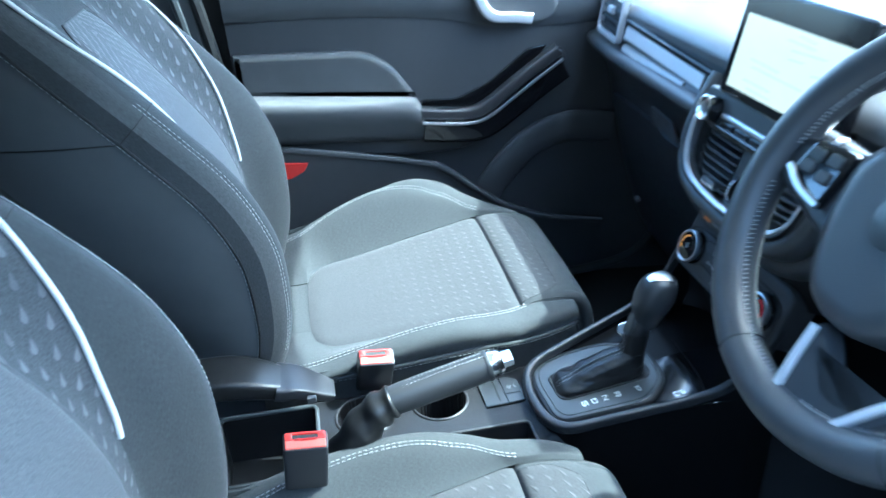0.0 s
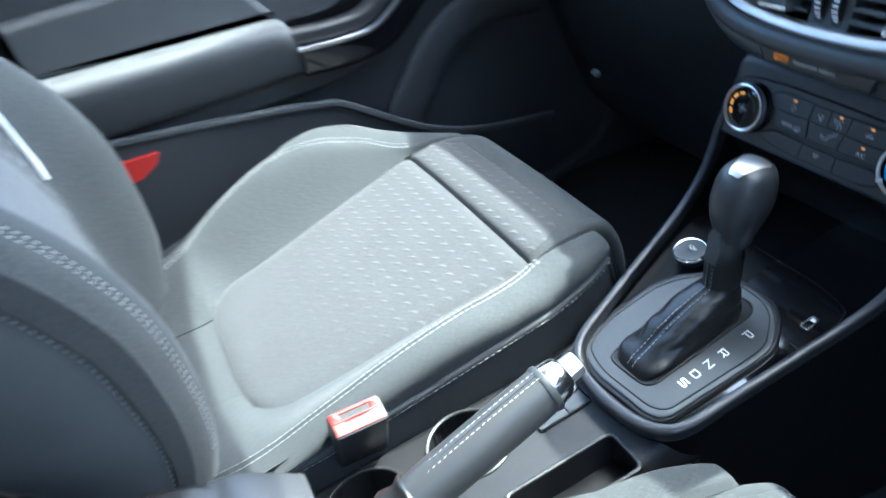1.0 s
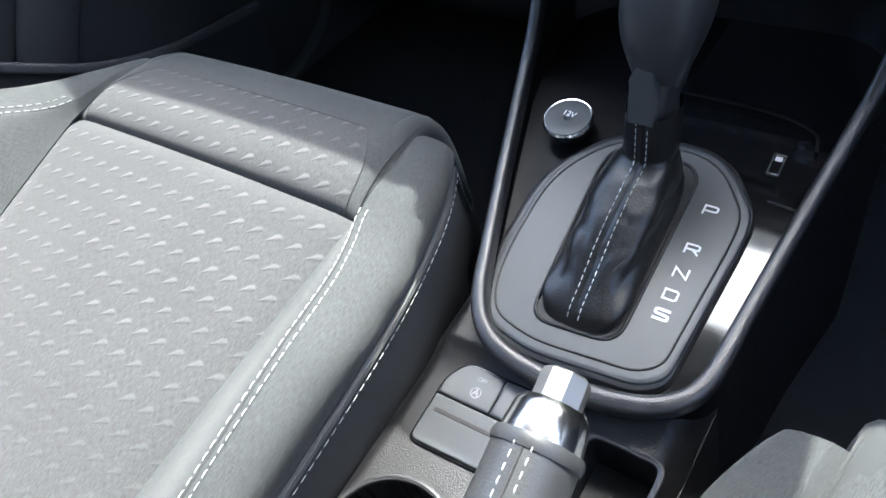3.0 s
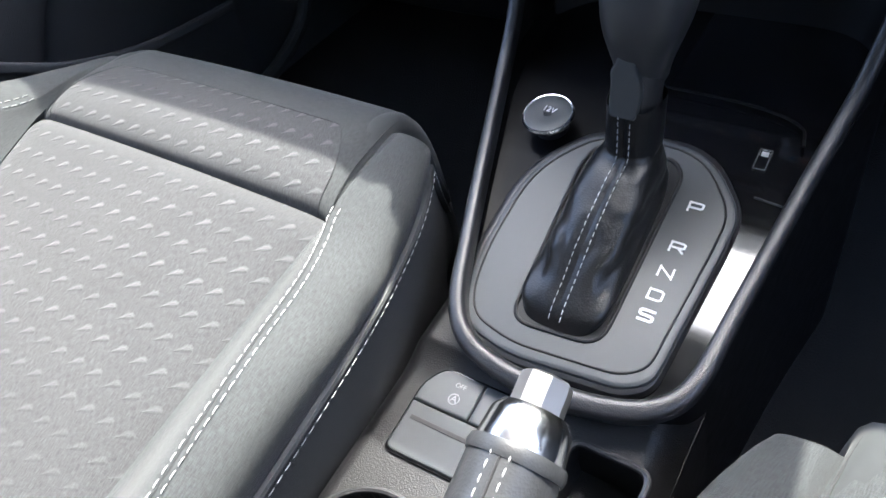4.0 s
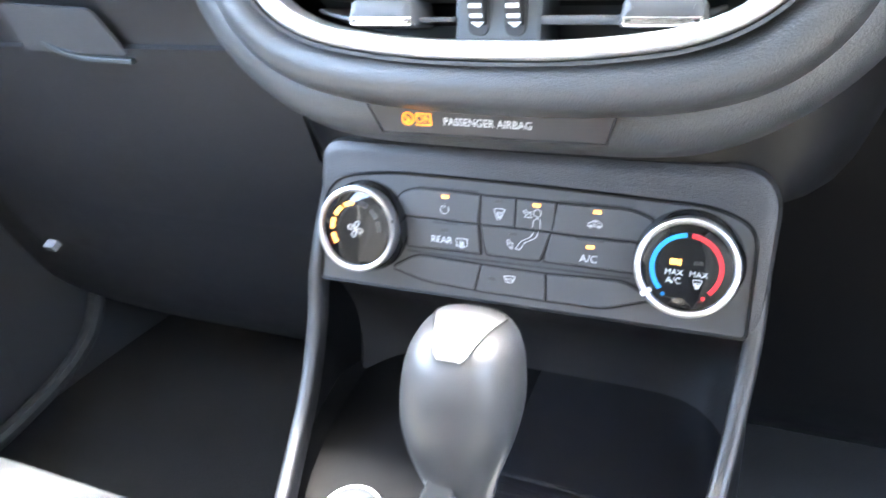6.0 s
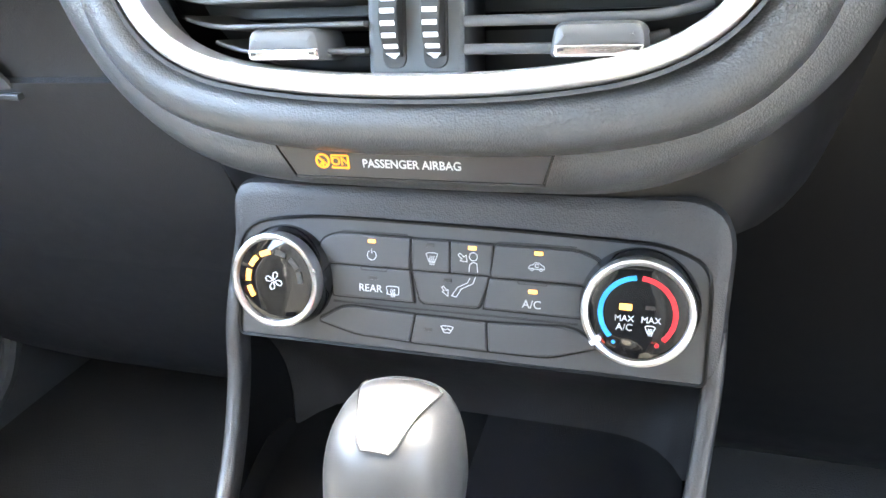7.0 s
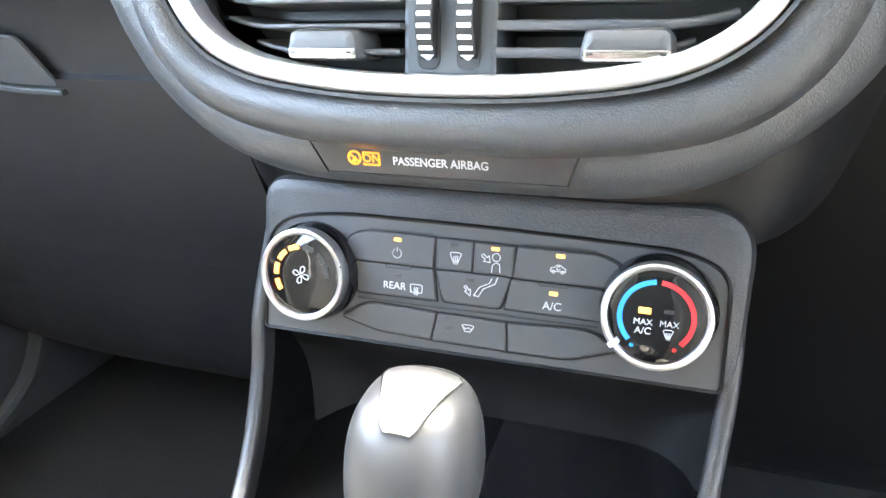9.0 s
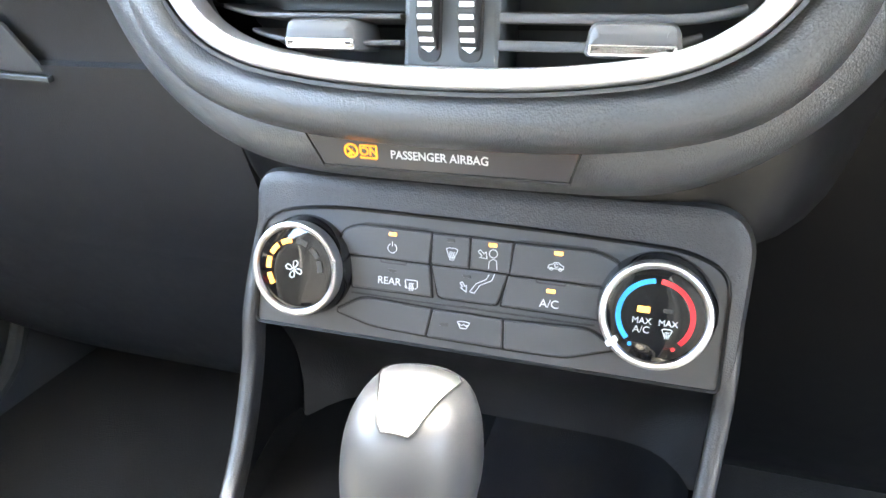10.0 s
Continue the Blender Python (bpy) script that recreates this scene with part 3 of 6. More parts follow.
def bolster(a, y):
    """The bolster's section: a from 0 at the middle panel over 0.55 at the crest to 1 at the piping."""
    wc, hc, w0, w1 = crest(y)[0] - 0.007 * broad(y), crest(y)[1] - 0.008 * broad(y), wi(y), wo(y)
    wc = max(wc, w0 + 0.004)
    drop = eased([(-0.70, 0), (-0.2, 0), (-0.165, -0.016), (-0.145, -0.045), (-0.135, -0.085)], y)[0]
    zp = eased([(-0.70, 0.335), (-0.55, 0.345), (-0.40, 0.356), (-0.25, 0.362), (-0.13, 0.362)], y)[0] + 0.013 * broad(y)
    if a <= 0.55:
        t = a / 0.55
        w = w0 + (wc - w0) * (1 - (1 - t) ** 1.25)
        z = zi(y) - 0.003 + (hc + 0.003) * (t * t * (3 - 2 * t) * 0.5 + 0.5 * math.sin(t * math.pi / 2))
    else:
        t = (a - 0.55) / 0.45
        top = zi(y) + hc
        w = wc + (w1 - wc) * math.sin(t * math.pi / 2) + 0.011 * math.sin(math.pi * t)
        z = top + (zp - top) * (1 - math.cos(t * math.pi / 2)) ** 1.15
    return w, z + drop


def seat(door_side=0.0, back_shift=(0, 0, 0)):
    """One front seat; door_side widens the bolster on the passenger's door side."""
    s = thing("front_seat", (CX, -0.40, 0.08), "grey patterned cloth front seat with white stitching and piping", "car seat", group="front seats")
    # the middle panel
    def mid(u, v):
        w = wi(v)
        edge = max(0.0, (abs(u) - 0.86) / 0.14)
        e2 = max(0.0, (v + 0.262) / 0.018) + max(0.0, (-0.560 - v) / 0.025)
        return (CX + u * w, v, zi(v) + 0.004 * (1 - u * u) - 0.003 * edge ** 2 - 0.006 * min(1, e2) ** 2)
    ys = span(-0.585, -0.245, 44)
    part("seat_insert", grid(mid, span(-1, 1, 40), ys, uv=lambda u, v: (u * wi(v), v), thick=0.02), M_PATTERN, s, "grey woven cloth with pale wedges")
    # the padded front
    prof = smooth([(-0.246, 0.384, 0), (-0.236, 0.398, 0), (-0.205, 0.403, 0), (-0.165, 0.398, 0), (-0.135, 0.386, 0), (-0.118, 0.362, 0), (-0.114, 0.32, 0), (-0.122, 0.25, 0), (-0.14, 0.18, 0)], 5)

    def front(u, v):
        p = prof[int(v)]
        w = along([(-0.25, 0.169), (-0.17, 0.160), (-0.12, 0.150), (-0.1, 0.150)], p.x)[0]
        e = max(0.0, (abs(u) - 0.9) / 0.1) ** 2
        return (CX + u * w, p.x - e * 0.004, p.y - e * 0.007 - 0.003 * u * u)
    n_pat = 14
    run = [0.0]
    for q0, q1 in zip(prof, prof[1:]):
        run.append(run[-1] + (q1 - q0).length)
    part("front_roll", grid(front, span(-1, 1, 36), list(range(len(prof))), uv=lambda u, v: (u * 0.165, run[v]), thick=0.015), M_CLOTH, s, "plain grey cloth")

    def patch(u, v):
        # the patterned patch that lies on the front roll, with round far corners
        k = v / n_pat
        w = 0.93 * (1 - 0.16 * max(0.0, (k - 0.45) / 0.55) ** 2.5)
        q = front(u * w, v)
        return (q[0], q[1], q[2] + 0.0009 - 0.0007 * max(0, (abs(u) - 0.94) / 0.06))
    part("front_patch", grid(patch, span(-1, 1, 36), list(range(1, n_pat + 1)), uv=lambda u, v: (u * 0.152, run[v] + 0.008)), M_PATTERN, s, "patterned cloth patch with a fine seam")
    seam = [Vector(patch(sgn, v)) for sgn, v in [(1, k) for k in range(1, n_pat + 1)]] + [Vector(patch(u, n_pat)) for u in span(1, -1, 24)] + [Vector(patch(-1, v)) for v in range(n_pat, 0, -1)]
    part("patch_seam", tube(seam, 0.00045, 6), M_SKIRT, s, "dark seam thread")
    # bolsters
    def spread(sg, y):
        return door_side * along([(-0.70, 0.5), (-0.56, 0.9), (-0.48, 1.0), (-0.40, 1.0), (-0.30, 0.55), (-0.22, 0.0), (-0.1, 0.0)], y)[0] if sg < 0 else 0.0

    for sg in (1, -1):
        ysb = span(-0.66, -0.137, 56)

        def lift(y):
            return (door_side / 0.022) * eased([(-0.70, 0.0), (-0.60, 0.010), (-0.52, 0.025), (-0.44, 0.032), (-0.37, 0.028), (-0.30, 0.018), (-0.25, 0.004), (-0.20, 0.0), (-0.10, 0.0)], y)[0] if sg < 0 else 0.0

        def bol(a, y):
            w, z = bolster(a, y)
            if sg < 0 and door_side and a > 0.55:
                # the padded shoulder beyond the seam, towards the front of the cushion
                g = eased([(-0.70, 0.0), (-0.45, 0.0), (-0.39, 0.45), (-0.33, 1.0), (-0.26, 1.0), (-0.21, 0.35), (-0.17, 0.0), (-0.1, 0.0)], y)[0] * math.sin(math.pi * (a - 0.55) / 0.45)
                w, z = w + 0.012 * g, z + 0.020 * g
            return (CX + sg * (w + spread(sg, y) * min(1.0, a / 0.55)), y, z + lift(y) * math.sin(min(1.0, a / 0.55) * math.pi / 2) * (1 - 0.3 * max(0.0, a - 0.55) / 0.45))
        part("bolster", grid(bol, span(0, 1, 28), ysb, uv=lambda a, y: (a * 0.12, y), thick=0.012, flip=sg < 0), M_CLOTH, s, "plain grey cloth bolster")

        def skirt(k, y):
            bulge = 0.006 * math.sin(math.pi * min(1, k * 1.4))
            z0 = bol(1, y)[2] - 0.002
            return (CX + sg * (wo(y) + spread(sg, y) + bulge - 0.024 * k), y - 0.004 * k, z0 + (0.165 - z0) * k)
        part("side_panel", grid(skirt, span(0, 1, 10), ysb, thick=0.012, flip=sg < 0), M_SKIRT, s, "dark grey cloth side panel")
        edge = [Vector(bol(1.0, y)) + Vector((sg * 0.002, 0, 0)) for y in ysb]
        part("piping", tube(edge, 0.0032, 8), M_DARKPIPE, s)
        part("stitching", stitches([p + Vector((sg * 0.0035, 0, -0.003)) for p in edge], length=0.0052, r=0.00036, normal=(sg, 0, 0.5), lift=0.0003), M_STITCH, s, "white stitches beside the piping")
        for off in (-0.0026, 0.0022):
            row = []
            for y in span(-0.64, -0.236, 60):
                row.append(Vector(bol(0.55 + off * 10, y)) + Vector((0.0008 * sg if off > 0 else -0.0003 * sg, 0, 0.0008)))
            part("stitching", stitches(row, length=0.0052, gap=0.0020, r=0.00042, lift=0.0003), M_STITCH, s, "white twin stitching")
        groove = []
        for y in span(-0.64, -0.236, 60):
            groove.append(Vector(bol(0.55, y)) - Vector((0, 0, 0.0004)))
        part("seam", tube(groove, 0.0007, 6), M_SKIRT, s)
        # the rounded end cap beside the front roll
        cap = smooth([(0.158, -0.185, 0.394), (0.150, -0.150, 0.392), (0.148, -0.125, 0.370), (0.150, -0.117, 0.32), (0.155, -0.125, 0.22)], 5)
        part("roll_seam", tube([Vector(front(sg * 0.985, v)) + Vector((0, 0.0006, 0.0008)) for v in range(2, 24)], 0.0008, 6), M_SKIRT, s)
        part("corner_piece", sweep([(CX + sg * (p.x - 0.006), p.y - 0.006, p.z - 0.011) for p in cap], circle(0.0125, 12), up=(1, 0, 0)), M_CLOTH, s, "plain grey cloth corner")
    # cloth behind the middle panel
    part("rear_panel", grid(lambda u, y: (CX + u * 0.20, y, zi(y) - 0.0045 - 0.012 * max(0.0, (abs(u) - 0.55) / 0.45)), span(-1, 1, 16), span(-0.70, -0.53, 10), uv=lambda u, y: (u * 0.2, y), thick=0.02), M_CLOTH, s)
    part("seat_base", box(CX - 0.18, -0.64, 0.16, CX + 0.18, -0.20, 0.33, 0.02), M_SKIRT, s)
    part("seat_rail", box(CX - 0.19, -0.68, 0.08, CX - 0.15, -0.14, 0.17, 0.006), M_METAL, s, "steel floor rail")
    part("seat_rail", box(CX + 0.15, -0.68, 0.08, CX + 0.19, -0.14, 0.17, 0.006), M_METAL, s, "steel floor rail")

    # the backrest
    crest = [(-0.630, 0.345), (-0.606, 0.42), (-0.598, 0.50), (-0.604, 0.585), (-0.640, 0.675), (-0.700, 0.755), (-0.775, 0.84), (-0.85, 0.92), (-0.905, 0.985), (-0.93, 1.02)]
    cc = smooth([(a, b, 0) for a, b in crest], 6)
    N = len(cc) - 1

    def frame_at(k):
        i = int(round(k * N))
        a, b = cc[max(0, i - 1)], cc[min(N, i + 1)]
        d = (b - a).normalized()
        return cc[i], Vector((-d.y, d.x, 0))   # the normal points backwards

    def half(k):
        return eased([(0, 0.205), (0.2, 0.222), (0.42, 0.232), (0.62, 0.228), (0.82, 0.200), (1.0, 0.155)], k)[0]

    def deep(k):
        return eased([(0, 0.045), (0.25, 0.070), (0.5, 0.058), (0.75, 0.030), (1.0, 0.015)], k)[0]

    def back(b, k):
        """b: -1 to 1 across; the surface with its two side bolsters."""
        p, n = frame_at(k)
        ab = abs(b)
        d = eased([(0, 1.0), (0.40, 0.97), (0.52, 0.82), (0.68, 0.30), (0.80, 0.02), (0.88, 0.02), (0.95, 0.16), (1.0, 0.42)], ab)[0]
        d = d * deep(k) if ab < 0.84 else d * 0.062
        q = p + n * (d if n.x < 0 else -d)
        return Vector((CX + b * half(k), q.x, q.y)) + Vector(back_shift)
    ks = [i / N for i in range(N + 1)]

    def pipe(k):
        """Where the white piping runs."""
        return eased([(0, 0.40), (0.30, 0.455), (0.375, 0.50), (0.45, 0.565), (0.55, 0.69), (0.64, 0.82), (0.72, 0.895), (0.85, 0.925), (1.0, 0.925)], k)[0]
    mids = [k for k in ks if k > 0.05]
    TOPK = 0.725   # the middle panel ends here in a rounded top; plain cloth lies above it

    def mid_back(b, k):
        w = 1.0 - 0.28 * max(0.0, (k - TOPK + 0.06) / 0.06) ** 3
        p, n = frame_at(k)
        n = n if n.x < 0 else -n
        rise = 0.004 * (1 - max(0.0, (abs(b) / 0.36 - 0.8) / 0.2) ** 2) * min(1.0, max(0.0, (TOPK - k) / 0.04))
        q = back(b * w, k)
        return q - Vector((0, n.x, n.y)) * rise
    low = [k for k in mids if k < TOPK + 0.001]
    part("insert_seam", tube([mid_back(b, low[-1]) for b in span(-0.36, 0.36, 24)], 0.0014, 6), M_BACKSIDE, s)
    part("back_insert", grid(mid_back, span(-0.36, 0.36, 24), low, uv=lambda b, k: (k * 0.7, abs(b) * 0.23), flip=True, thick=0.0), M_BACKFINE, s, "grey cloth with fine pale woven marks")
    part("back_upper_cloth", grid(lambda b, k: back(b, k) + Vector((0, -0.0015, 0)), span(-0.37, 0.37, 16), [k for k in ks if k > TOPK - 0.05], uv=lambda b, k: (b * 0.23, k * 0.7), flip=True), M_CLOTH, s, "plain grey cloth over the middle panel")
    for sg in (1, -1):
        def flank(j, k):
            p = back(sg, k)
            _, n = frame_at(k)
            n = n if n.x < 0 else -n
            t = 0.185 * eased([(0, 0.6), (0.3, 0.95), (0.7, 0.9), (1, 0.5)], k)[0] * j
            return p + Vector((-sg * 0.018 * j * j + sg * 0.005 * math.sin(math.pi * j), n.x * t, n.y * t))
        part("back_side_insert", grid(lambda j, k: back(sg * (0.36 + (pipe(k) - 0.36) * j), k), span(0, 1, 14), mids, uv=lambda j, k: (k * 0.7, (0.36 + (pipe(k) - 0.36) * j) * 0.23), flip=sg > 0), M_BACKPAT, s, "grey cloth with pale wedges")
        part("back_bolster", grid(lambda j, k: back(sg * (pipe(k) + (0.93 - pipe(k)) * j), k), span(0, 1, 24), ks, uv=lambda j, k: (j * 0.12, k * 0.7), flip=sg > 0), M_CLOTH, s, "plain grey cloth side bolster")
        part("bolster_edge", grid(lambda j, k: back(sg * (0.93 + 0.07 * j), k), span(0, 1, 8), ks, uv=lambda j, k: (j * 0.02, k * 0.7), flip=sg > 0), M_BACKSIDE, s, "dark grey cloth bolster edge")
        part("insert_seam", tube([mid_back(sg * 0.36, k) for k in low], 0.0018, 6), M_SIDE, s)
        part("white_piping", tube([back(sg * pipe(k), k) + Vector((0, 0.001, 0.001)) for k in ks if k > 0.345], 0.0029, 8), M_PIPING, s, "white piping cord")
        part("cross_seam", tube([back(sg * (pipe(0.60) + (1 - pipe(0.60)) * j), 0.60) for j in span(0.1, 1, 10)] + [flank(j, 0.60) for j in span(0.03, 0.135, 4)], 0.0011, 6), M_RUBBER, s)
        for bb in (0.917, 0.936):
            part("stitching", stitches([back(sg * bb, k) + Vector((0, 0.0008, 0.0004)) for k in ks if 0.06 < k < (0.62 if sg > 0 else 0.93)], r=0.00045, lift=0.0003, normal=(0, 0.8, 0.4)), M_STITCH, s, "white twin stitching")

        part("bolster_side", grid(flank, span(0, 0.135, 6), ks, uv=lambda j, k: (j * 0.18, k * 0.7), flip=sg > 0), M_BACKSIDE, s, "dark grey cloth bolster side")
        part("back_side_panel", grid(flank, span(0.135, 1, 12), ks, flip=sg > 0), M_SIDE, s, "black cloth side panel")
        level = flank(0.135, 0.60).z

        def at_level(j):
            pts = [flank(j, k) for k in ks]
            for p, q in zip(pts, pts[1:]):
                if p.z <= level < q.z:
                    return p.lerp(q, (level - p.z) / (q.z - p.z)) + Vector((sg * 0.0003, 0, 0))
            return pts[-1]
        part("panel_seam", tube([at_level(j) for j in span(0.135, 1, 14)], 0.0011, 6), M_RUBBER, s)
        part("side_seam", tube([flank(0.135, k) + Vector((sg * 0.0005, 0, 0)) for k in ks], 0.0016, 6), M_RUBBER, s)
        part("stitching", stitches([flank(0.152, k) + Vector((sg * 0.001, 0, 0)) for k in ks[2:-2]], r=0.00042, lift=0.0003, normal=(sg, 0, 0)), M_STITCH, s, "white stitches along the side seam")
    part("back_shell", grid(lambda b, k: flank_back(b, k, back, frame_at, back_shift[0]), span(-1, 1, 14), ks), M_SIDE, s, "black cloth back of the backrest")
    part("backrest_top", grid(lambda b, j: top_cap(b, j, back, frame_at, back_shift[0]), span(-1, 1, 20), span(0, 1, 8), flip=True), M_CLOTH, s)
    return s


def flank_back(b, k, back, frame_at, dx):
    p = back(1.0, k)
    _, n = frame_at(k)
    n = n if n.x < 0 else -n
    t = 0.185 * eased([(0, 0.6), (0.3, 0.95), (0.7, 0.9), (1, 0.5)], k)[0] + 0.02 * (1 - b * b)
    w = (p.x - CX - dx) - 0.018
    return Vector((CX + dx + b * w, p.y + n.x * t, p.z + n.y * t))


def top_cap(b, j, back, frame_at, dx):
    a, c = back(b, 1.0), flank_back(b, 1.0, back, frame_at, dx)
    p = a.lerp(c, j)
    return p + Vector((0, 0, 0.02 * math.sin(math.pi * j)))


seat_near = seat(0.022)
tagged(seat_near, "grey patterned cloth passenger seat with white stitching and piping")
seat_off = seat(0.0, (0.025, 0.025, 0.019))
seat_off.location = (0.322, -0.500, 0.061)
tagged(seat_off, "grey patterned cloth driver's seat beside the handbrake")


def buckle(x, y, z, lean, pitch, label):
    b = thing("seat_belt_buckle", (x, y, z - 0.10), label, "buckle", group="belt buckles")
    l, p = radians(lean), radians(pitch)
    fr = Frame((x, y, z), (math.cos(l), 0, -math.sin(l)), (0, math.cos(p), math.sin(p)))
    part("housing", slab(fr, rect(-0.0135, -0.026, 0.0135, 0.026, 0.005), -0.075, 0, 0.002), M_SMOOTH, b)
    part("release_button", slab(fr, rounded([(-0.0010, -0.0235), (0.0112, -0.0235), (0.0112, 0.0235), (-0.0010, 0.0235), (-0.0010, 0.013), (0.0012, 0.011), (0.0012, -0.011), (-0.0010, -0.013)], 0.001), -0.004, 0.0018, 0.0012), M_REDBUTTON, b, "red release button")
    part("slot_lip", ring_slab(fr, rect(-0.0118, -0.0235, -0.0012, 0.0235, 0.002), rect(-0.0088, -0.0150, -0.0022, 0.0150, 0.001), -0.002, 0.0016, 0.0006), M_RED, b, "red lip round the dark slot")
    part("slot", slab(fr, rect(-0.0085, -0.0148, -0.0022, 0.0148, 0.0008), -0.001, 0.0004, 0.0002), M_RUBBER, b, "dark slot")
    st = [fr.at(0, 0, -0.07), fr.at(0, 0.0, -0.14), fr.at(0.004, -0.01, -0.20)]
    part("stalk", sweep(st, rect(-0.018, -0.004, 0.018, 0.004, 0.002), up=fr.ux), M_LEATHER, b, "black sheathed stalk")
    return b


buckle(-0.060, -0.489, 0.404, 24, -6, "black belt buckle with red button by the passenger seat")
buckle(0.132, -0.590, 0.446, 10, -6, "black belt buckle with red button by the driver's seat")

# ---- centre console ----


def gate_z(y):
    return 0.361 + 0.155 * (y + 0.175)


GATE = Frame((0.006, -0.175, 0.361), (1, 0, 0), (0, 1, 0.155))
RAIL = [(0.020, -0.277, 0.347), (0.060, -0.272, 0.350), (0.083, -0.260, 0.353), (0.093, -0.240, 0.357), (0.097, -0.200, 0.364), (0.104, -0.130, 0.377), (0.110, -0.080, 0.388), (0.116, -0.042, 0.405), (0.121, -0.012, 0.440), (0.123, 0.003, 0.470), (0.122, 0.022, 0.504), (0.118, 0.038, 0.530), (0.106, 0.046, 0.540), (0.06, 0.046, 0.540), (0.0, 0.046, 0.540), (-0.06, 0.046, 0.540), (-0.106, 0.046, 0.540), (-0.117, 0.036, 0.530), (-0.121, 0.018, 0.503), (-0.124, -0.001, 0.470), (-0.124, -0.014, 0.440), (-0.121, -0.040, 0.408), (-0.114, -0.076, 0.387), (-0.089, -0.153, 0.373), (-0.069, -0.212, 0.363), (-0.056, -0.246, 0.357), (-0.040, -0.266, 0.352), (-0.015, -0.275, 0.348)]
console = thing("centre_console", (0.0, -0.35, 0.10), "black grained plastic centre console between the seats", "console")
rail_path = smooth(RAIL, 5, closed=True)
part("surround_rail", sweep(rail_path, [(x, y) for x, y in rounded([(-0.0046, -0.010), (0.0046, -0.010), (0.0046, 0.0045), (-0.0046, 0.0045)], 0.004, 4)], up=(0, -0.3, 1), closed=True, scale=lambda t: 1.0 + 0.5 * max(0.0, 1 - min(t, 1 - t) / 0.14)), M_RAIL, console, "grained rail round the shifter and heater panel")


def rail_x(y, sg):
    """The rail's distance from the middle at y, on one side, below the panel."""
    rows = [(-0.275, 0.045), (-0.262, 0.075), (-0.245, 0.090), (-0.20, 0.096), (-0.13, 0.104), (-0.08, 0.110), (-0.04, 0.116), (0.0, 0.122), (0.06, 0.124)] if sg > 0 else [(-0.275, 0.008), (-0.262, 0.042), (-0.245, 0.055), (-0.212, 0.069), (-0.153, 0.089), (-0.076, 0.114), (-0.04, 0.120), (0.0, 0.124), (0.06, 0.125)]
    return sg * along(rows, y)[0]


# the lacquered floor between the rails and the wall under the heater panel
def well(u, y):
    x = rail_x(y, -1) * (1 - u) + rail_x(y, 1) * u
    k = abs(2 * u - 1)
    z = gate_z(y) - 0.008 + (0.010 * max(0, (k - 0.955) / 0.045) ** 1.5 if u > 0.5 else 0.012 * max(0, (k - 0.92) / 0.08) ** 1.5)
    if y > -0.05:
        z = gate_z(-0.05) - 0.008 + (0.010 * max(0, (k - 0.955) / 0.045) ** 1.5 if u > 0.5 else 0.012 * max(0, (k - 0.92) / 0.08) ** 1.5)
    return (x, y, z)


part("lacquered_well", grid(well, span(0.5, 1, 16), span(-0.272, 0.06, 40), thick=0.004), M_GLOSS, console, "gloss black well round the shifter")
part("satin_well", grid(well, span(0, 0.5, 16), span(-0.272, 0.06, 40), thick=0.004), M_SATIN, console, "satin black well beside the shifter")
part("well_back", grid(lambda u, v: ((-1 + 2 * u) * (0.1215 - 0.004 * v), 0.004 + 0.046 * math.sin(min(1.0, v * 1.25) * math.pi / 2) - 0.035 * abs(2 * u - 1) ** 8 * v, 0.468 - 0.100 * v), span(0, 1, 28), span(0, 1, 14), thick=0.004, flip=True), M_BLACK, console, "fine grained black wall under the heater panel")
for sg in (-1, 1):
    def wall(k, i):
        p = rail_path[int(i)]
        return (p.x + sg * (0.002 + 0.006 * k), p.y, p.z - 0.004 + (0.11 - p.z) * k)
    idx = [i for i, p in enumerate(rail_path) if p.x * sg > 0.04 * (1 if sg > 0 else 0.6) and p.z < 0.53]
    idx.sort(key=lambda i: rail_path[i].y)
    # footwell shade is put into this near-black colour
    part("side_wall", grid(wall, span(0, 1, 8), idx, thick=0.004, flip=sg < 0), M_WELL, console, "side wall coloured near-black for the footwell shade")
# tray lip and joint in the well
part("panel_joint", tube([(x, -0.112 - 0.10 * (x - 0.078), gate_z(-0.112) - 0.0076) for x in span(0.080, 0.100, 6)], 0.0008, 6), M_PLATE, console, "fine joint across the lacquered panel")
part("tray_lip", tube(smooth([(-0.03, -0.045, 0.377), (0.05, -0.047, 0.377), (0.088, -0.056, 0.376), (0.096, -0.072, 0.374)], 6), 0.0010, 6), M_WELL, console)

# rear part of the console with cup holders and tray
CUPS = [(-0.030, -0.405, 0.040), (-0.024, -0.515, 0.041)]


def con_z(x, y):
    z = 0.330 + 0.007 * min(1.0, (y + 0.30) / 0.03) ** 2 if y > -0.30 else 0.330
    for cx, cy, r in CUPS:
        d = math.hypot(x - cx, y - cy)
        if d < r:
            z = 0.262
    if 0.043 < x < 0.086 and -0.405 < y < -0.291:
        z = 0.295
    if -0.06 < x < 0.07 and -0.72 < y < -0.585:
        z = 0.25
    e = max(0, (abs(x - 0.006) - 0.072) / 0.019)
    return z - 0.024 * e * e


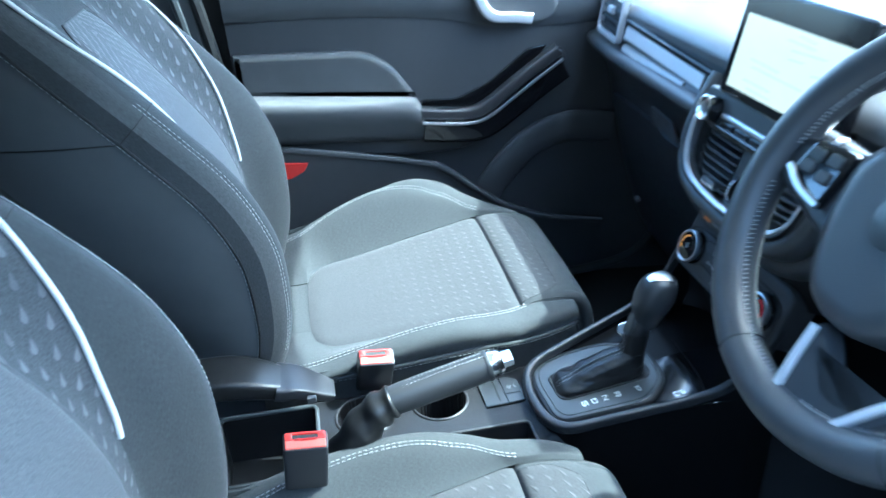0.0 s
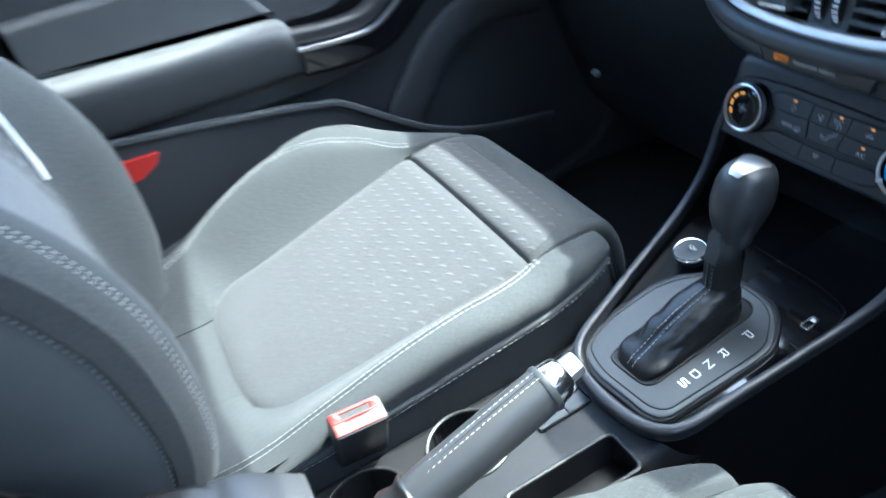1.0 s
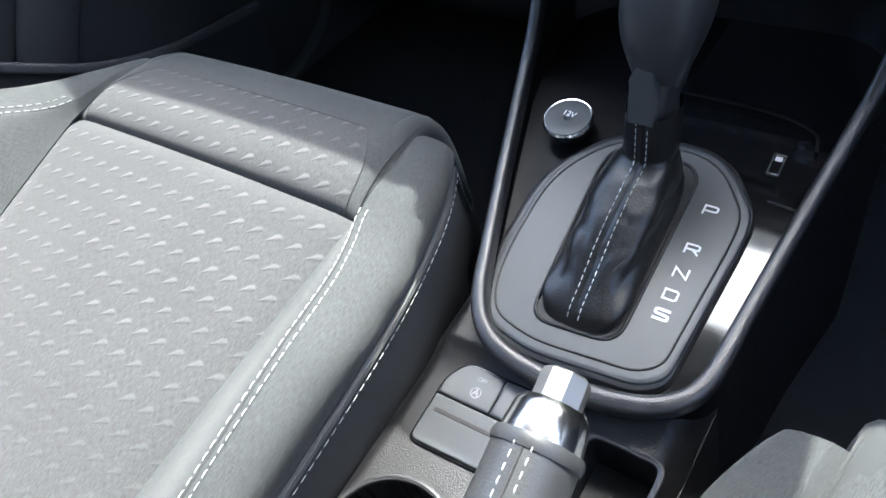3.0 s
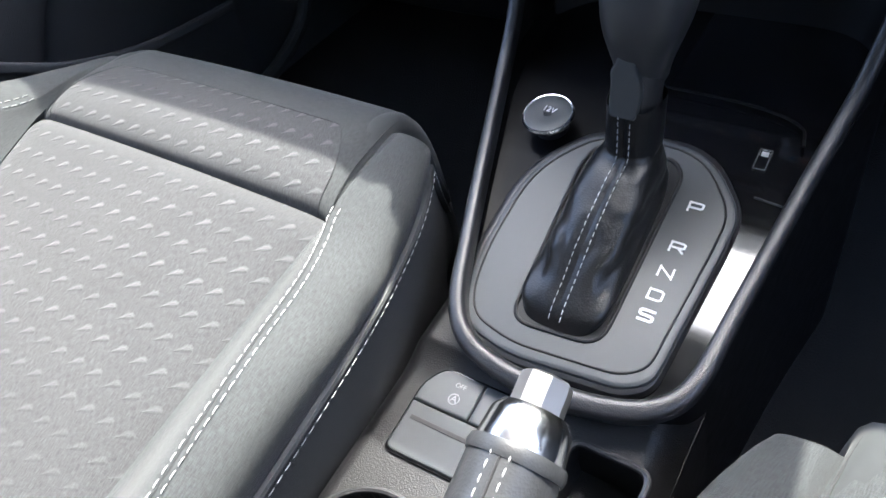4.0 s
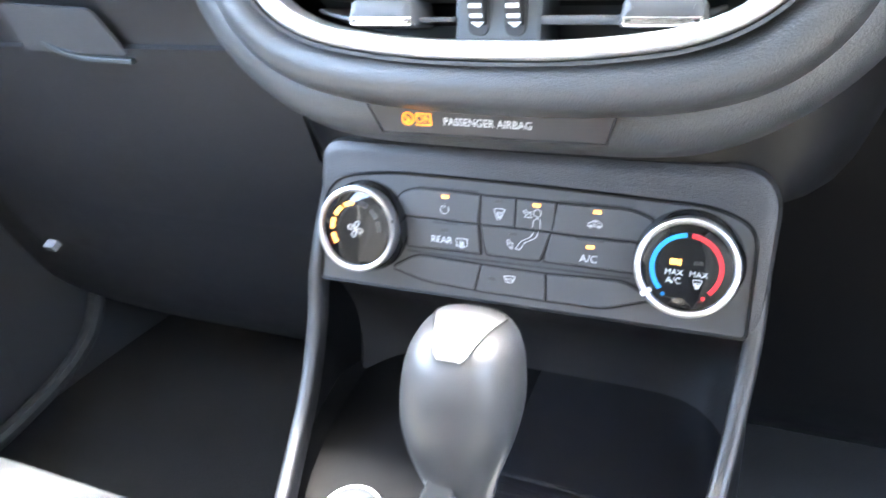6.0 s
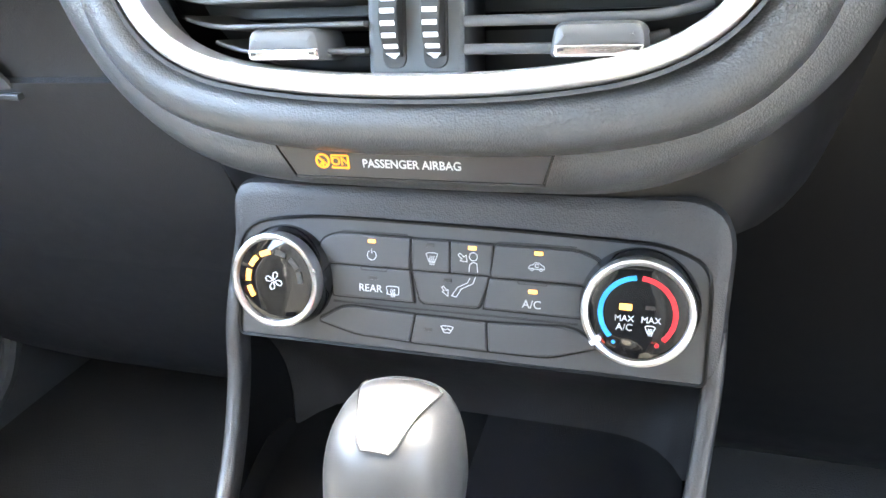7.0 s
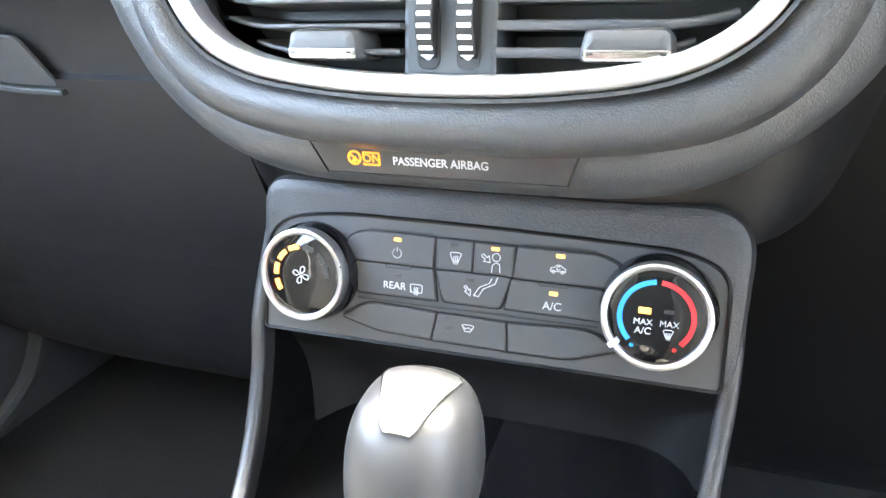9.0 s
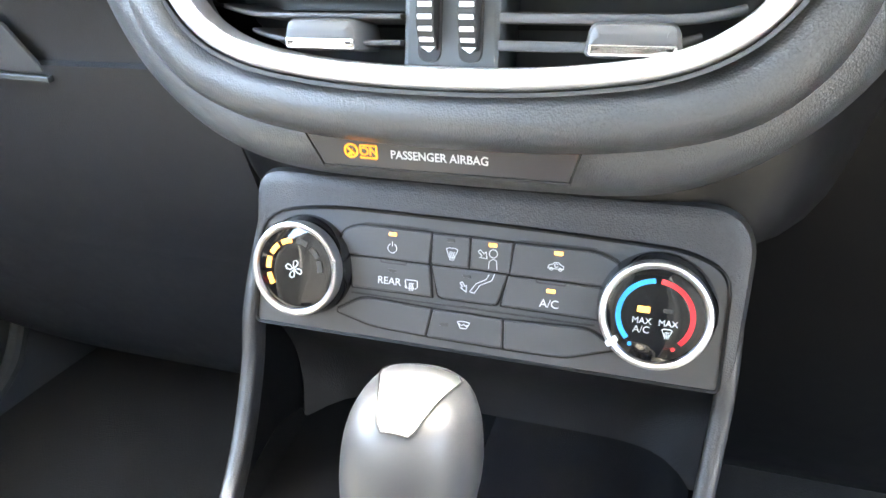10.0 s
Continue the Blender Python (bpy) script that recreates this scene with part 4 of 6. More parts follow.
part("console_top", grid(lambda x, y: (x, y, con_z(x, y)), span(-0.085, 0.097, 91), span(-0.74, -0.19, 275)), M_BLACK, console, "grained console top")
for sg, x0 in ((-1, -0.085), (1, 0.097)):
    part("side_wall", grid(lambda k, y: (x0 + sg * 0.004 * math.sin(k * 2), y, 0.308 - 0.2 * k), span(0, 1, 6), span(-0.74, -0.19, 10), thick=0.004, flip=sg < 0), M_BLACK, console)
part("rear_wall", box(-0.085, -0.75, 0.10, 0.097, -0.738, 0.325, 0.003), M_BLACK, console)
TOP = Frame((0, 0, 0.330), (1, 0, 0), (0, 1, 0))
for cx, cy, r in CUPS:
    part("cup_holder", tube([(cx + (r + 0.001) * math.cos(a), cy + (r + 0.001) * math.sin(a), 0.3302) for a in span(0, 2 * math.pi, 48)[:-1]], 0.0022, 8, closed=True), M_SMOOTH, console, "smooth rim of a cup holder")
tr = rect(0.0415, -0.4065, 0.0875, -0.2895, 0.009, 5)
part("tray_rim", tube([TOP.at(x, y, 0.0006) for x, y in tr], 0.0022, 8, closed=True), M_SMOOTH, console, "smooth rim of the coin tray")

part("bin_rim", tube([TOP.at(x, y, 0.0010) for x, y in rect(-0.062, -0.722, 0.072, -0.583, 0.012, 5)], 0.0030, 8, closed=True), M_PLATE, console, "dark grey rim of the rear bin")

# push-buttons beside the handbrake
PAD = Frame((-0.027, -0.312, 0.3315), (1, 0.02, 0), (-0.02, 1, 0.02))
pad = thing("console_switches", (-0.027, -0.312, 0.33), "dark grey stop-start and blank switches in the console", "switch panel")
part("frame", slab(PAD, rounded([(-0.029, -0.032), (0.030, -0.031), (0.030, 0.030), (-0.019, 0.031), (-0.029, 0.016)], [0.006, 0.003, 0.003, 0.008, 0.008]), -0.004, 0.0008, 0.0008), M_GLOSS, pad)
part("switch", slab(PAD, rounded([(-0.0275, 0.0035), (0.0095, 0.0035), (0.0095, 0.0285), (-0.0185, 0.0295), (-0.0275, 0.015)], [0.001, 0.001, 0.001, 0.007, 0.007]), 0, 0.0026, 0.0011), M_PLATE, pad, "dark grey stop-start switch")
part("switch", slab(PAD, rounded([(0.0105, 0.0035), (0.0285, 0.0035), (0.0285, 0.0285), (0.0105, 0.0285)], 0.001), 0, 0.0026, 0.0011), M_PLATE, pad)
part("switch", slab(PAD, rounded([(-0.0275, -0.0305), (0.0285, -0.0295), (0.0285, 0.0025), (-0.0275, 0.0025)], [0.006, 0.002, 0.001, 0.001]), 0, 0.0026, 0.0011), M_PLATE, pad, "dark grey blank switch")
part("slot", slab(PAD, rect(-0.0225, -0.0090, 0.022, -0.0064, 0.0006), 0.0022, 0.0030, 0.0001), M_RUBBER, pad, "black slot")
part("symbol", bars(PAD, [arc(-0.004, 0.0125, 0.0034, 60, 400, 18), [(-0.006, 0.0105), (-0.004, 0.0148), (-0.002, 0.0105)], [(-0.0052, 0.0122), (-0.0028, 0.0122)]], 0.0006, 0.0024, 0.0028), M_GREYPRINT, pad, "pale grey stop-start symbol")
part("caption", lettering("OFF", PAD, -0.004, 0.0215, 0.0026, 0.0042), M_GREYPRINT, pad)

# ---- shifter ----
sh = thing("gear_shifter", (0.006, -0.175, 0.352), "automatic gear shifter with black leather gaiter and plated knob", "gear lever")
plate_out = rounded([(-0.052, -0.080), (-0.02, -0.088), (0.05, -0.082), (0.064, -0.072), (0.0705, 0.020), (0.0705, 0.045), (0.040, 0.084), (-0.030, 0.084), (-0.067, 0.040), (-0.0685, -0.03), (-0.063, -0.062)], [0.012, 0.02, 0.016, 0.014, 0.02, 0.02, 0.024, 0.024, 0.03, 0.03, 0.02], 5)
part("gate_base", slab(GATE, [(x * (1.045 if x > 0 else 1.10), y * (1.065 if y > 0 else 1.085)) for x, y in plate_out], -0.016, -0.0022, 0.004), M_SMOOTH, sh)
part("gate_plate", slab(GATE, [(x * (1.02 if x > 0 else 1.0), y * (1.0 if y > 0 else 1.035)) for x, y in plate_out], -0.006, 0.0, 0.0022), M_PLATE, sh, "satin dark grey plate")
part("plate_groove", tube([GATE.at(x * 0.935, y * 0.945, 0.0001) for x, y in plate_out], 0.0008, 5, closed=True), M_RUBBER, sh)
STROKES = {
    "P": [[(0, 0), (0, 1), (0.85, 1), (1, 0.9), (1, 0.52), (0.85, 0.42), (0.02, 0.42)]],
    "R": [[(0, 0), (0, 1), (0.85, 1), (1, 0.9), (1, 0.55), (0.85, 0.45), (0.02, 0.45)], [(0.55, 0.45), (1, 0)]],
    "N": [[(0, 0), (0, 1), (1, 0), (1, 1)]],
    "D": [[(0, 0), (0, 1), (0.82, 1), (1, 0.85), (1, 0.15), (0.82, 0), (0, 0)]],
    "S": [[(1, 1), (0.12, 1), (0, 0.9), (0, 0.62), (0.12, 0.52), (0.88, 0.48), (1, 0.38), (1, 0.1), (0.88, 0), (0, 0)]],
}
for ch, y in (("P", -0.135), ("R", -0.165), ("N", -0.183), ("D", -0.199), ("S", -0.213)):
    part("gate_letter", bars(GATE, [[(0.0425 + 0.0082 * a, y + 0.175 - 0.0032 + 0.0064 * b) for a, b in st] for st in STROKES[ch]], 0.0013 if ch != "S" else 0.0017, -0.0002, 0.0004), M_WHITE, sh, "white letter " + ch)
slot = rounded([(-0.027, -0.070), (0.030, -0.066), (0.031, 0.060), (0.022, 0.070), (-0.030, 0.068), (-0.034, 0.05)], [0.014, 0.014, 0.01, 0.01, 0.012, 0.01], 5)
part("slot_floor", slab(GATE, slot, -0.004, 0.0004, 0.0002), M_RUBBER, sh, "dark slot under the gaiter")
part("gaiter_ring", tube([GATE.at(x, y, 0.0002) for x, y in slot], 0.0014, 8, closed=True), M_RUBBER, sh)
# the gaiter: a leather boot from the slot up to the collar, with folds at its foot
COL = Vector((0.011, -0.124, 0.436))
NECK = Vector((0.0105, -0.128, 0.404))


def gaiter(a, k):
    """a: the angle round the boot, with -pi/2 at its rear seam; k: 0 at the slot to 1 at the collar."""
    ca, sa = math.cos(a), math.sin(a)
    t = min(1.0, k / 0.70)
    up = max(0.0, (k - 0.70) / 0.30)
    e = t * t * (3 - 2 * t)
    n = 4.5 - 2.3 * e
    hx = 0.0272 + (0.0172 - 0.0272) * e ** 0.9 + 0.0008 * math.sin(math.pi * t) - 0.0010 * up
    rear = -0.0655 + (0.0305 + 0.0655) * (0.93 * t + 0.07 * e)
    fore = 0.0620 + (0.0655 - 0.0620) * t
    cx, cy, hy = 0.0005 + 0.0040 * t, (rear + fore) / 2, (fore - rear) / 2
    x = cx + hx * math.copysign(abs(ca) ** (2 / n), ca)
    y = cy + hy * math.copysign(abs(sa) ** (2 / n), sa)
    base = GATE.at(x, y, 0.0006)
    top = NECK.z + (COL.z - NECK.z) * up
    hgt = t ** 0.92 + 0.05 * math.sin(math.pi * t)
    p = Vector((base.x, base.y, base.z + (top - base.z) * hgt))
    if up:
        p.x += (COL.x - NECK.x) * up
        p.y += (COL.y - NECK.y) * up
    back = max(0.0, -sa)
    side = abs(ca)
    out = Vector((ca, sa * 0.8, 0.55 * back * (1 - up)))
    # soft feet at the rear corners with a crease over them, then slack folds further up
    corner = (back * side * 2) ** 2
    d = corner * (0.0040 * math.exp(-((t - 0.08) / 0.06) ** 2) - 0.0036 * math.exp(-((t - 0.25) / 0.07) ** 2) + 0.0010 * math.exp(-((t - 0.45) / 0.10) ** 2))
    d += 0.0030 * back * (1 - side) * math.exp(-((t - 0.10) / 0.09) ** 2)
    d += 0.0006 * math.exp(-((t - 0.62) / 0.16) ** 2) * (0.4 + side) - 0.0014 * math.exp(-((t - 0.93) / 0.07) ** 2) * (1 - up)
    d -= 0.0011 * side ** 2 * math.exp(-((t - 0.30 - 0.25 * back) / 0.08) ** 2)
    slack = math.sin(math.pi * min(1.0, t * 1.05)) * (1 - up)
    d += slack * (0.0013 * noise.noise(Vector((x * 60, y * 38, p.z * 70))) - 0.0022 * max(0.0, 0.35 - abs(noise.noise(Vector((x * 45 + 3, y * 30, p.z * 85))))) + 0.0006 * noise.noise(Vector((x * 150 + 7, y * 90, p.z * 170))))
    d += (1 - slack) * up * 0.0006 * math.sin(5 * a)
    # the seam stands in a shallow channel between two welts
    off = (x - cx) / 0.0040
    d += 0.0007 * back * (math.exp(-((abs(off) - 0.62) / 0.30) ** 2) - math.exp(-(off / 0.22) ** 2)) * min(1.0, t * 6)
    return p + out * d


part("gaiter", grid(gaiter, span(-math.pi / 2, 1.5 * math.pi, 168), span(0, 1, 64)), M_LEATHER, sh, "creased black leather gaiter", deg=80)


def gaiter_row(off):
    rows = []
    for k in span(0.03, 0.98, 40):
        lo, hi = -math.pi / 2, -0.6 if off > 0 else -math.pi + 0.6
        mid = gaiter(lo, k).x
        for _ in range(26):
            m = (lo + hi) / 2
            if abs(gaiter(m, k).x - mid) < abs(off):
                lo = m
            else:
                hi = m
        rows.append(gaiter(lo, k) + Vector((0, -0.0002, 0.0003)))
    return rows


for off in (-0.0036, 0.0036):
    part("stitching", stitches(gaiter_row(off), 0.0034, 0.0015, 0.00032, lift=0.0003, normal=(0, -0.7, 0.7)), M_STITCH, sh, "white stitches on the gaiter")
cpath = [(COL.x, COL.y, COL.z - 0.004), (COL.x, COL.y + 0.001, COL.z + 0.004), (COL.x, COL.y + 0.006, COL.z + 0.014), (COL.x, COL.y + 0.010, COL.z + 0.022)]
part("collar", sweep(cpath, circle(0.0147, 24), up=(0, 1, 0), scale=lambda t: 1.0 - 0.05 * t), M_SMOOTH, sh, "smooth black collar")
# the knob: rounded sections along a leaning axis
KN = [(0.444, 0.0140, 0.0155), (0.449, 0.0147, 0.0163), (0.456, 0.0163, 0.0184), (0.464, 0.0189, 0.0212), (0.477, 0.0228, 0.0252), (0.490, 0.0250, 0.0270), (0.502, 0.0248, 0.0262), (0.512, 0.0235, 0.0243), (0.520, 0.0205, 0.0208), (0.5248, 0.0152, 0.0152), (0.5270, 0.008, 0.008), (0.5276, 0.0001, 0.0001)]
KN = [(0.444 + (z - 0.444) * 0.95, rx, ry) for z, rx, ry in KN]


def knob_axis(z):
    return Vector((0.011 + 0.01 * (z - 0.42), -0.120 + 0.22 * (z - 0.42), z))


def knob(a, i):
    rows = smooth(KN, 4)
    z, rx, ry = rows[int(i)]
    c = knob_axis(z)
    ca, sa = math.cos(a), math.sin(a)
    f = 1.0 / (abs(ca) ** 2.5 + abs(sa) ** 2.5) ** (1 / 2.5)
    return c + Vector((rx * ca * f, ry * sa * f, 0))


part("knob", grid(knob, span(0, 2 * math.pi, 48), list(range(len(smooth(KN, 4))))), M_KNOB, sh, "dark leather-wrapped knob", deg=80)


def knob_top(x, y):
    """The height of the knob's crown over a place x, y from its axis."""
    rows = [r for r in smooth(KN, 4) if r.x > 0.47]
    best = rows[0].x
    for r in rows:
        if (abs(x) / max(r.y, 1e-5)) ** 2.5 + (abs(y) / max(r.z, 1e-5)) ** 2.5 <= 1.0:
            best = r.x
    lo, hi = best, best + 0.003
    tab = [(r.x, r.y, r.z) for r in rows]
    for _ in range(18):
        m = (lo + hi) / 2
        rx, ry = along(tab, m)
        if m <= tab[-1][0] and (abs(x) / max(rx, 1e-5)) ** 2.5 + (abs(y) / max(ry, 1e-5)) ** 2.5 <= 1.0:
            lo = m
        else:
            hi = m
    return lo


def plate(u, v):
    """The bright plate set over the knob's crown, narrow behind and wide ahead."""
    y = -0.0188 + 0.0312 * v
    w = along([(0, 0.0050), (0.04, 0.0066), (0.10, 0.0076), (0.80, 0.0150), (0.94, 0.0156), (1.0, 0.0140)], v)[0]
    x = u * w + 0.0006 - 0.0010 * v
    z = knob_top(x, y)
    c = knob_axis(z)
    return c + Vector((x, y - 0.0003 * (1 - v), 0.0006))


part("knob_plate", grid(plate, span(-1, 1, 24), span(0, 1, 20)), M_CHROME, sh, "satin silver plate on the knob", deg=80)
part("plate_seam", tube([plate(-1, v) for v in span(1, 0, 16)] + [plate(u, 0) for u in span(-0.8, 0.8, 8)] + [plate(1, v) for v in span(0, 1, 16)], 0.00045, 5), M_RUBBER, sh, "dark joint round the plate")
TRG = Frame((0.0095, -0.1322, 0.456), (1, 0, 0), (0, 0.32, 1))
part("release_trigger", slab(TRG, rounded([(-0.0085, -0.026), (0.0080, -0.026), (0.0100, -0.008), (0.0076, -0.0005), (0.0055, 0.004), (0.0048, 0.021), (-0.0052, 0.021), (-0.0066, 0.008), (-0.0098, 0.0005), (-0.0088, -0.005)], [0.003, 0.003, 0.003, 0.002, 0.003, 0.002, 0.002, 0.003, 0.002, 0.002]), -0.010, 0.0022, 0.0014), M_PLATE, sh, "smooth dark release trigger")

# ---- socket cover and usb port ----
cap = thing("socket_cover", (-0.065, -0.099, 0.366), "round dark socket cover with silver edge, marked 12V", "socket cover")
CAPF = Frame((-0.065, -0.099, 0.381), (1, 0, 0), (0, 1, 0.12))
part("stem", lathe(CAPF, 0, 0.002, [(0.0125, -0.020), (0.0125, -0.004), (0.012, -0.003)], 28), M_SMOOTH, cap)
part("silver_edge", lathe(CAPF, 0, 0, [(0.016, -0.005), (0.0182, -0.0035), (0.0186, -0.001), (0.0176, 0.0004), (0.0165, 0.0002)], 40), M_MIRROR, cap, "bright silver edge")
part("cover_face", lathe(CAPF, 0, 0, [(0.0168, -0.002), (0.0166, 0.0004), (0.014, 0.0010), (0.008, 0.0004), (0.003, 0.0002)], 40), M_PLATE, cap)
part("caption", lettering("12V", CAPF, 0, 0.003, 0.0007, 0.0065, turn=-6), M_WHITE, cap, "white 12V caption")
usb = thing("usb_port", (0.076, -0.084, 0.36), "small usb port in the gloss black well", "usb port")
USB = Frame((0.076, -0.084, gate_z(-0.084) - 0.0077), (1, 0, 0), (0, 1, 0.155))
part("port_rim", ring_slab(USB, rect(-0.0042, -0.0085, 0.0042, 0.0085, 0.001), rect(-0.0030, -0.0072, 0.0030, 0.0072, 0.0006), 0, 0.0009, 0.0002), M_MIRROR, usb, "bright steel rim")
part("port_tongue", slab(USB, rect(-0.0022, 0.0030, 0.0022, 0.0064, 0.0003), -0.001, 0.0004, 0.0002), M_CHROME, usb, "pale tongue")

# ---- handbrake ----
hb = thing("handbrake", (0.055, -0.50, 0.33), "handbrake lever with stitched black leather grip and chrome end", "handbrake")
h0, h1 = Vector((0.067, -0.470, 0.431)), Vector((0.060, -0.358, 0.454))
hd = (h1 - h0).normalized()
part("grip", sweep([h0 - hd * 0.012, h0, h0.lerp(h1, 0.35), h0.lerp(h1, 0.8), h1 + hd * 0.006], circle(0.0185, 18, 1.0, 1.08), scale=lambda t: 0.93 + 0.12 * math.sin(math.pi * (0.15 + 0.6 * t))), M_GRIP, hb, "black leather grip")
for off in (-0.0038, 0.0038):
    rowp = []
    for t in span(-0.02, 1.02, 20):
        p = h0.lerp(h1, t)
        rr = 0.0185 * (0.93 + 0.12 * math.sin(math.pi * (0.15 + 0.6 * t)))
        rowp.append(p + Vector((off, 0, math.sqrt(rr * rr * 1.166 - off * off) + 0.0004)))
    part("stitching", stitches(rowp, 0.0034, 0.0020, 0.00036, lift=0.0003), M_STITCH, hb, "white stitches along the grip")
part("grip_seam", tube([h0.lerp(h1, t) + Vector((0, 0, 0.0185 * 1.08 * (0.93 + 0.12 * math.sin(math.pi * (0.15 + 0.6 * t))) + 0.0001)) for t in span(-0.02, 1.02, 16)], 0.0006, 6), M_RUBBER, hb, "dark seam between the stitches")
part("grip_lip", sweep([h1 + hd * 0.0015, h1 + hd * 0.0045, h1 + hd * 0.0075], circle(0.0196, 24, 1.0, 1.06), scale=lambda t: 1.0 + 0.04 * math.sin(math.pi * t)), M_GRIP, hb, "rounded leather lip")
part("grip_end", sweep([h1 + hd * 0.002, h1 + hd * 0.008, h1 + hd * 0.020, h1 + hd * 0.024], circle(0.0183, 24, 1.0, 1.05), scale=lambda t: 1.03 - 0.27 * t ** 2), M_MIRROR, hb, "chrome grip end")
part("button", sweep([h1 + hd * 0.020, h1 + hd * 0.034, h1 + hd * 0.0375, h1 + hd * 0.0385], [(0.0112 * math.cos(radians(22.5 + 45 * k)), 0.0112 * math.sin(radians(22.5 + 45 * k))) for k in range(8)], scale=lambda t: 1.0 - 0.16 * t ** 3), M_CHROME, hb, "chrome push button")
gp = smooth([h0 - hd * 0.008, h0 + Vector((0.001, -0.022, -0.008)), h0 + Vector((0.001, -0.045, -0.030)), (0.068, -0.545, 0.355), (0.064, -0.565, 0.326)], 6)
part("gaiter", sweep(gp, circle(0.021, 20, 1.1, 1.0), scale=lambda t: 0.9 + 0.5 * t + 0.10 * math.sin(t * 26)), M_LEATHER, hb, "folded black leather gaiter", deg=80)

# ---- armrest over the rear of the console ----
ar = thing("armrest", (-0.03, -0.66, 0.33), "padded dark centre armrest folded down behind the cup holders", "armrest")
arm = smooth([(-0.035, -0.82, 0.428), (-0.035, -0.73, 0.430), (-0.035, -0.69, 0.429), (-0.035, -0.655, 0.420), (-0.035, -0.626, 0.408), (-0.035, -0.60, 0.402), (-0.035, -0.555, 0.377)], 6)
part("pad", sweep(arm[:25], rounded([(-0.036, -0.019), (0.036, -0.019), (0.036, 0.012), (-0.036, 0.012)], 0.010, 5), scale=lambda t: 1.0 - 0.25 * t ** 4), M_LEATHER, ar, "black padded top", deg=60)
part("front_tongue", sweep(arm[23:], rounded([(-0.034, -0.012), (0.034, -0.012), (0.034, 0.008), (-0.034, 0.008)], 0.006, 5), scale=lambda t: 1.0 - 0.45 * t ** 2), M_SMOOTH, ar, "dark plastic front of the armrest", deg=60)
part("hinge_arm", sweep(smooth([(-0.03, -0.80, 0.44), (-0.03, -0.78, 0.36), (-0.03, -0.77, 0.25), (-0.03, -0.77, 0.10)], 5), rect(-0.03, -0.03, 0.03, 0.03, 0.01), up=(1, 0, 0)), M_SMOOTH, ar)
part("latch", box(-0.004, -0.590, 0.390, 0.004, -0.578, 0.400, 0.002), M_PILLAR, ar, "grey latch")

# ---- dashboard ----
dash = thing("dashboard", (0.0, 0.30, 0.10), "dark soft-grained dashboard with gloss and silver trims", "dashboard")


def dash_skin(x0, x1, prof, name, mat, label=""):
    pr = smooth([(0, a, b) for a, b in prof], 4)

    def f(u, i):
        p = pr[int(i)]
        bend = 0.05 * max(0, (abs(u) - 0.45) / 0.25) ** 2
        return (u, p.y + bend * 0.6, p.z - 0.15 * bend)
    return part(name, grid(f, span(x0, x1, 24), list(range(len(pr))), thick=0.006), mat, dash, label)


LOWER = [(0.30, 0.16), (0.20, 0.22), (0.150, 0.34), (0.115, 0.46), (0.092, 0.56), (0.080, 0.612), (0.056, 0.656)]
UPPER = [(0.050, 0.661), (0.032, 0.669), (0.026, 0.678), (0.030, 0.690), (0.047, 0.699), (0.051, 0.715)]
TOPSK = [(0.049, 0.750), (0.053, 0.766), (0.078, 0.784), (0.16, 0.800), (0.30, 0.812), (0.45, 0.815), (0.60, 0.79)]
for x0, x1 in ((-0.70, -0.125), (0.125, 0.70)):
    # Same panel both sides; the driver's half is coloured near-black for its shade.
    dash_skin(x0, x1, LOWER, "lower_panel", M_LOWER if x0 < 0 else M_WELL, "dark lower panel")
    dash_skin(x0, x1, UPPER, "padded_lip", M_DASH, "padded lip under the trim")
    dash_skin(x0, x1, [(0.052, 0.715), (0.054, 0.733), (0.051, 0.752)], "trim_band", M_PLATE, "satin grey trim band")
dash_skin(-0.70, 0.70, TOPSK, "top_pad", M_DASH, "soft grained dashboard top")
part("trim_strip", sweep([(x, 0.045 + 0.03 * max(0, (abs(x) - 0.45) / 0.25) ** 2, 0.7010 - 0.02 * (x + 0.486)) for x in span(-0.486, -0.250, 16)], [(-0.005, 0.005), (-0.005, -0.005), (0.005, -0.005), (0.001, 0.005)], up=(0, 0, 1)), M_SILVER, dash, "silver trim strip")
part("trim_inlay", sweep([(x, 0.047 + 0.03 * max(0, (abs(x) - 0.45) / 0.25) ** 2, 0.7285 - 0.05 * (x + 0.43)) for x in span(-0.480, -0.195, 16)], [(-0.006, 0.0105), (-0.006, -0.0105), (0.006, -0.0105), (0.000, 0.0105)], up=(0, 0, 1)), M_SILVER, dash, "brushed pale inlay")
part("trim_shadow_gap", sweep([(x, 0.048 + 0.03 * max(0, (abs(x) - 0.45) / 0.25) ** 2, 0.7455 - 0.05 * (x + 0.43)) for x in span(-0.480, -0.160, 16)], rect(-0.004, -0.005, 0.004, 0.005, 0.002), up=(0, 0, 1)), M_GLOSS, dash, "gloss black edge over the inlay")
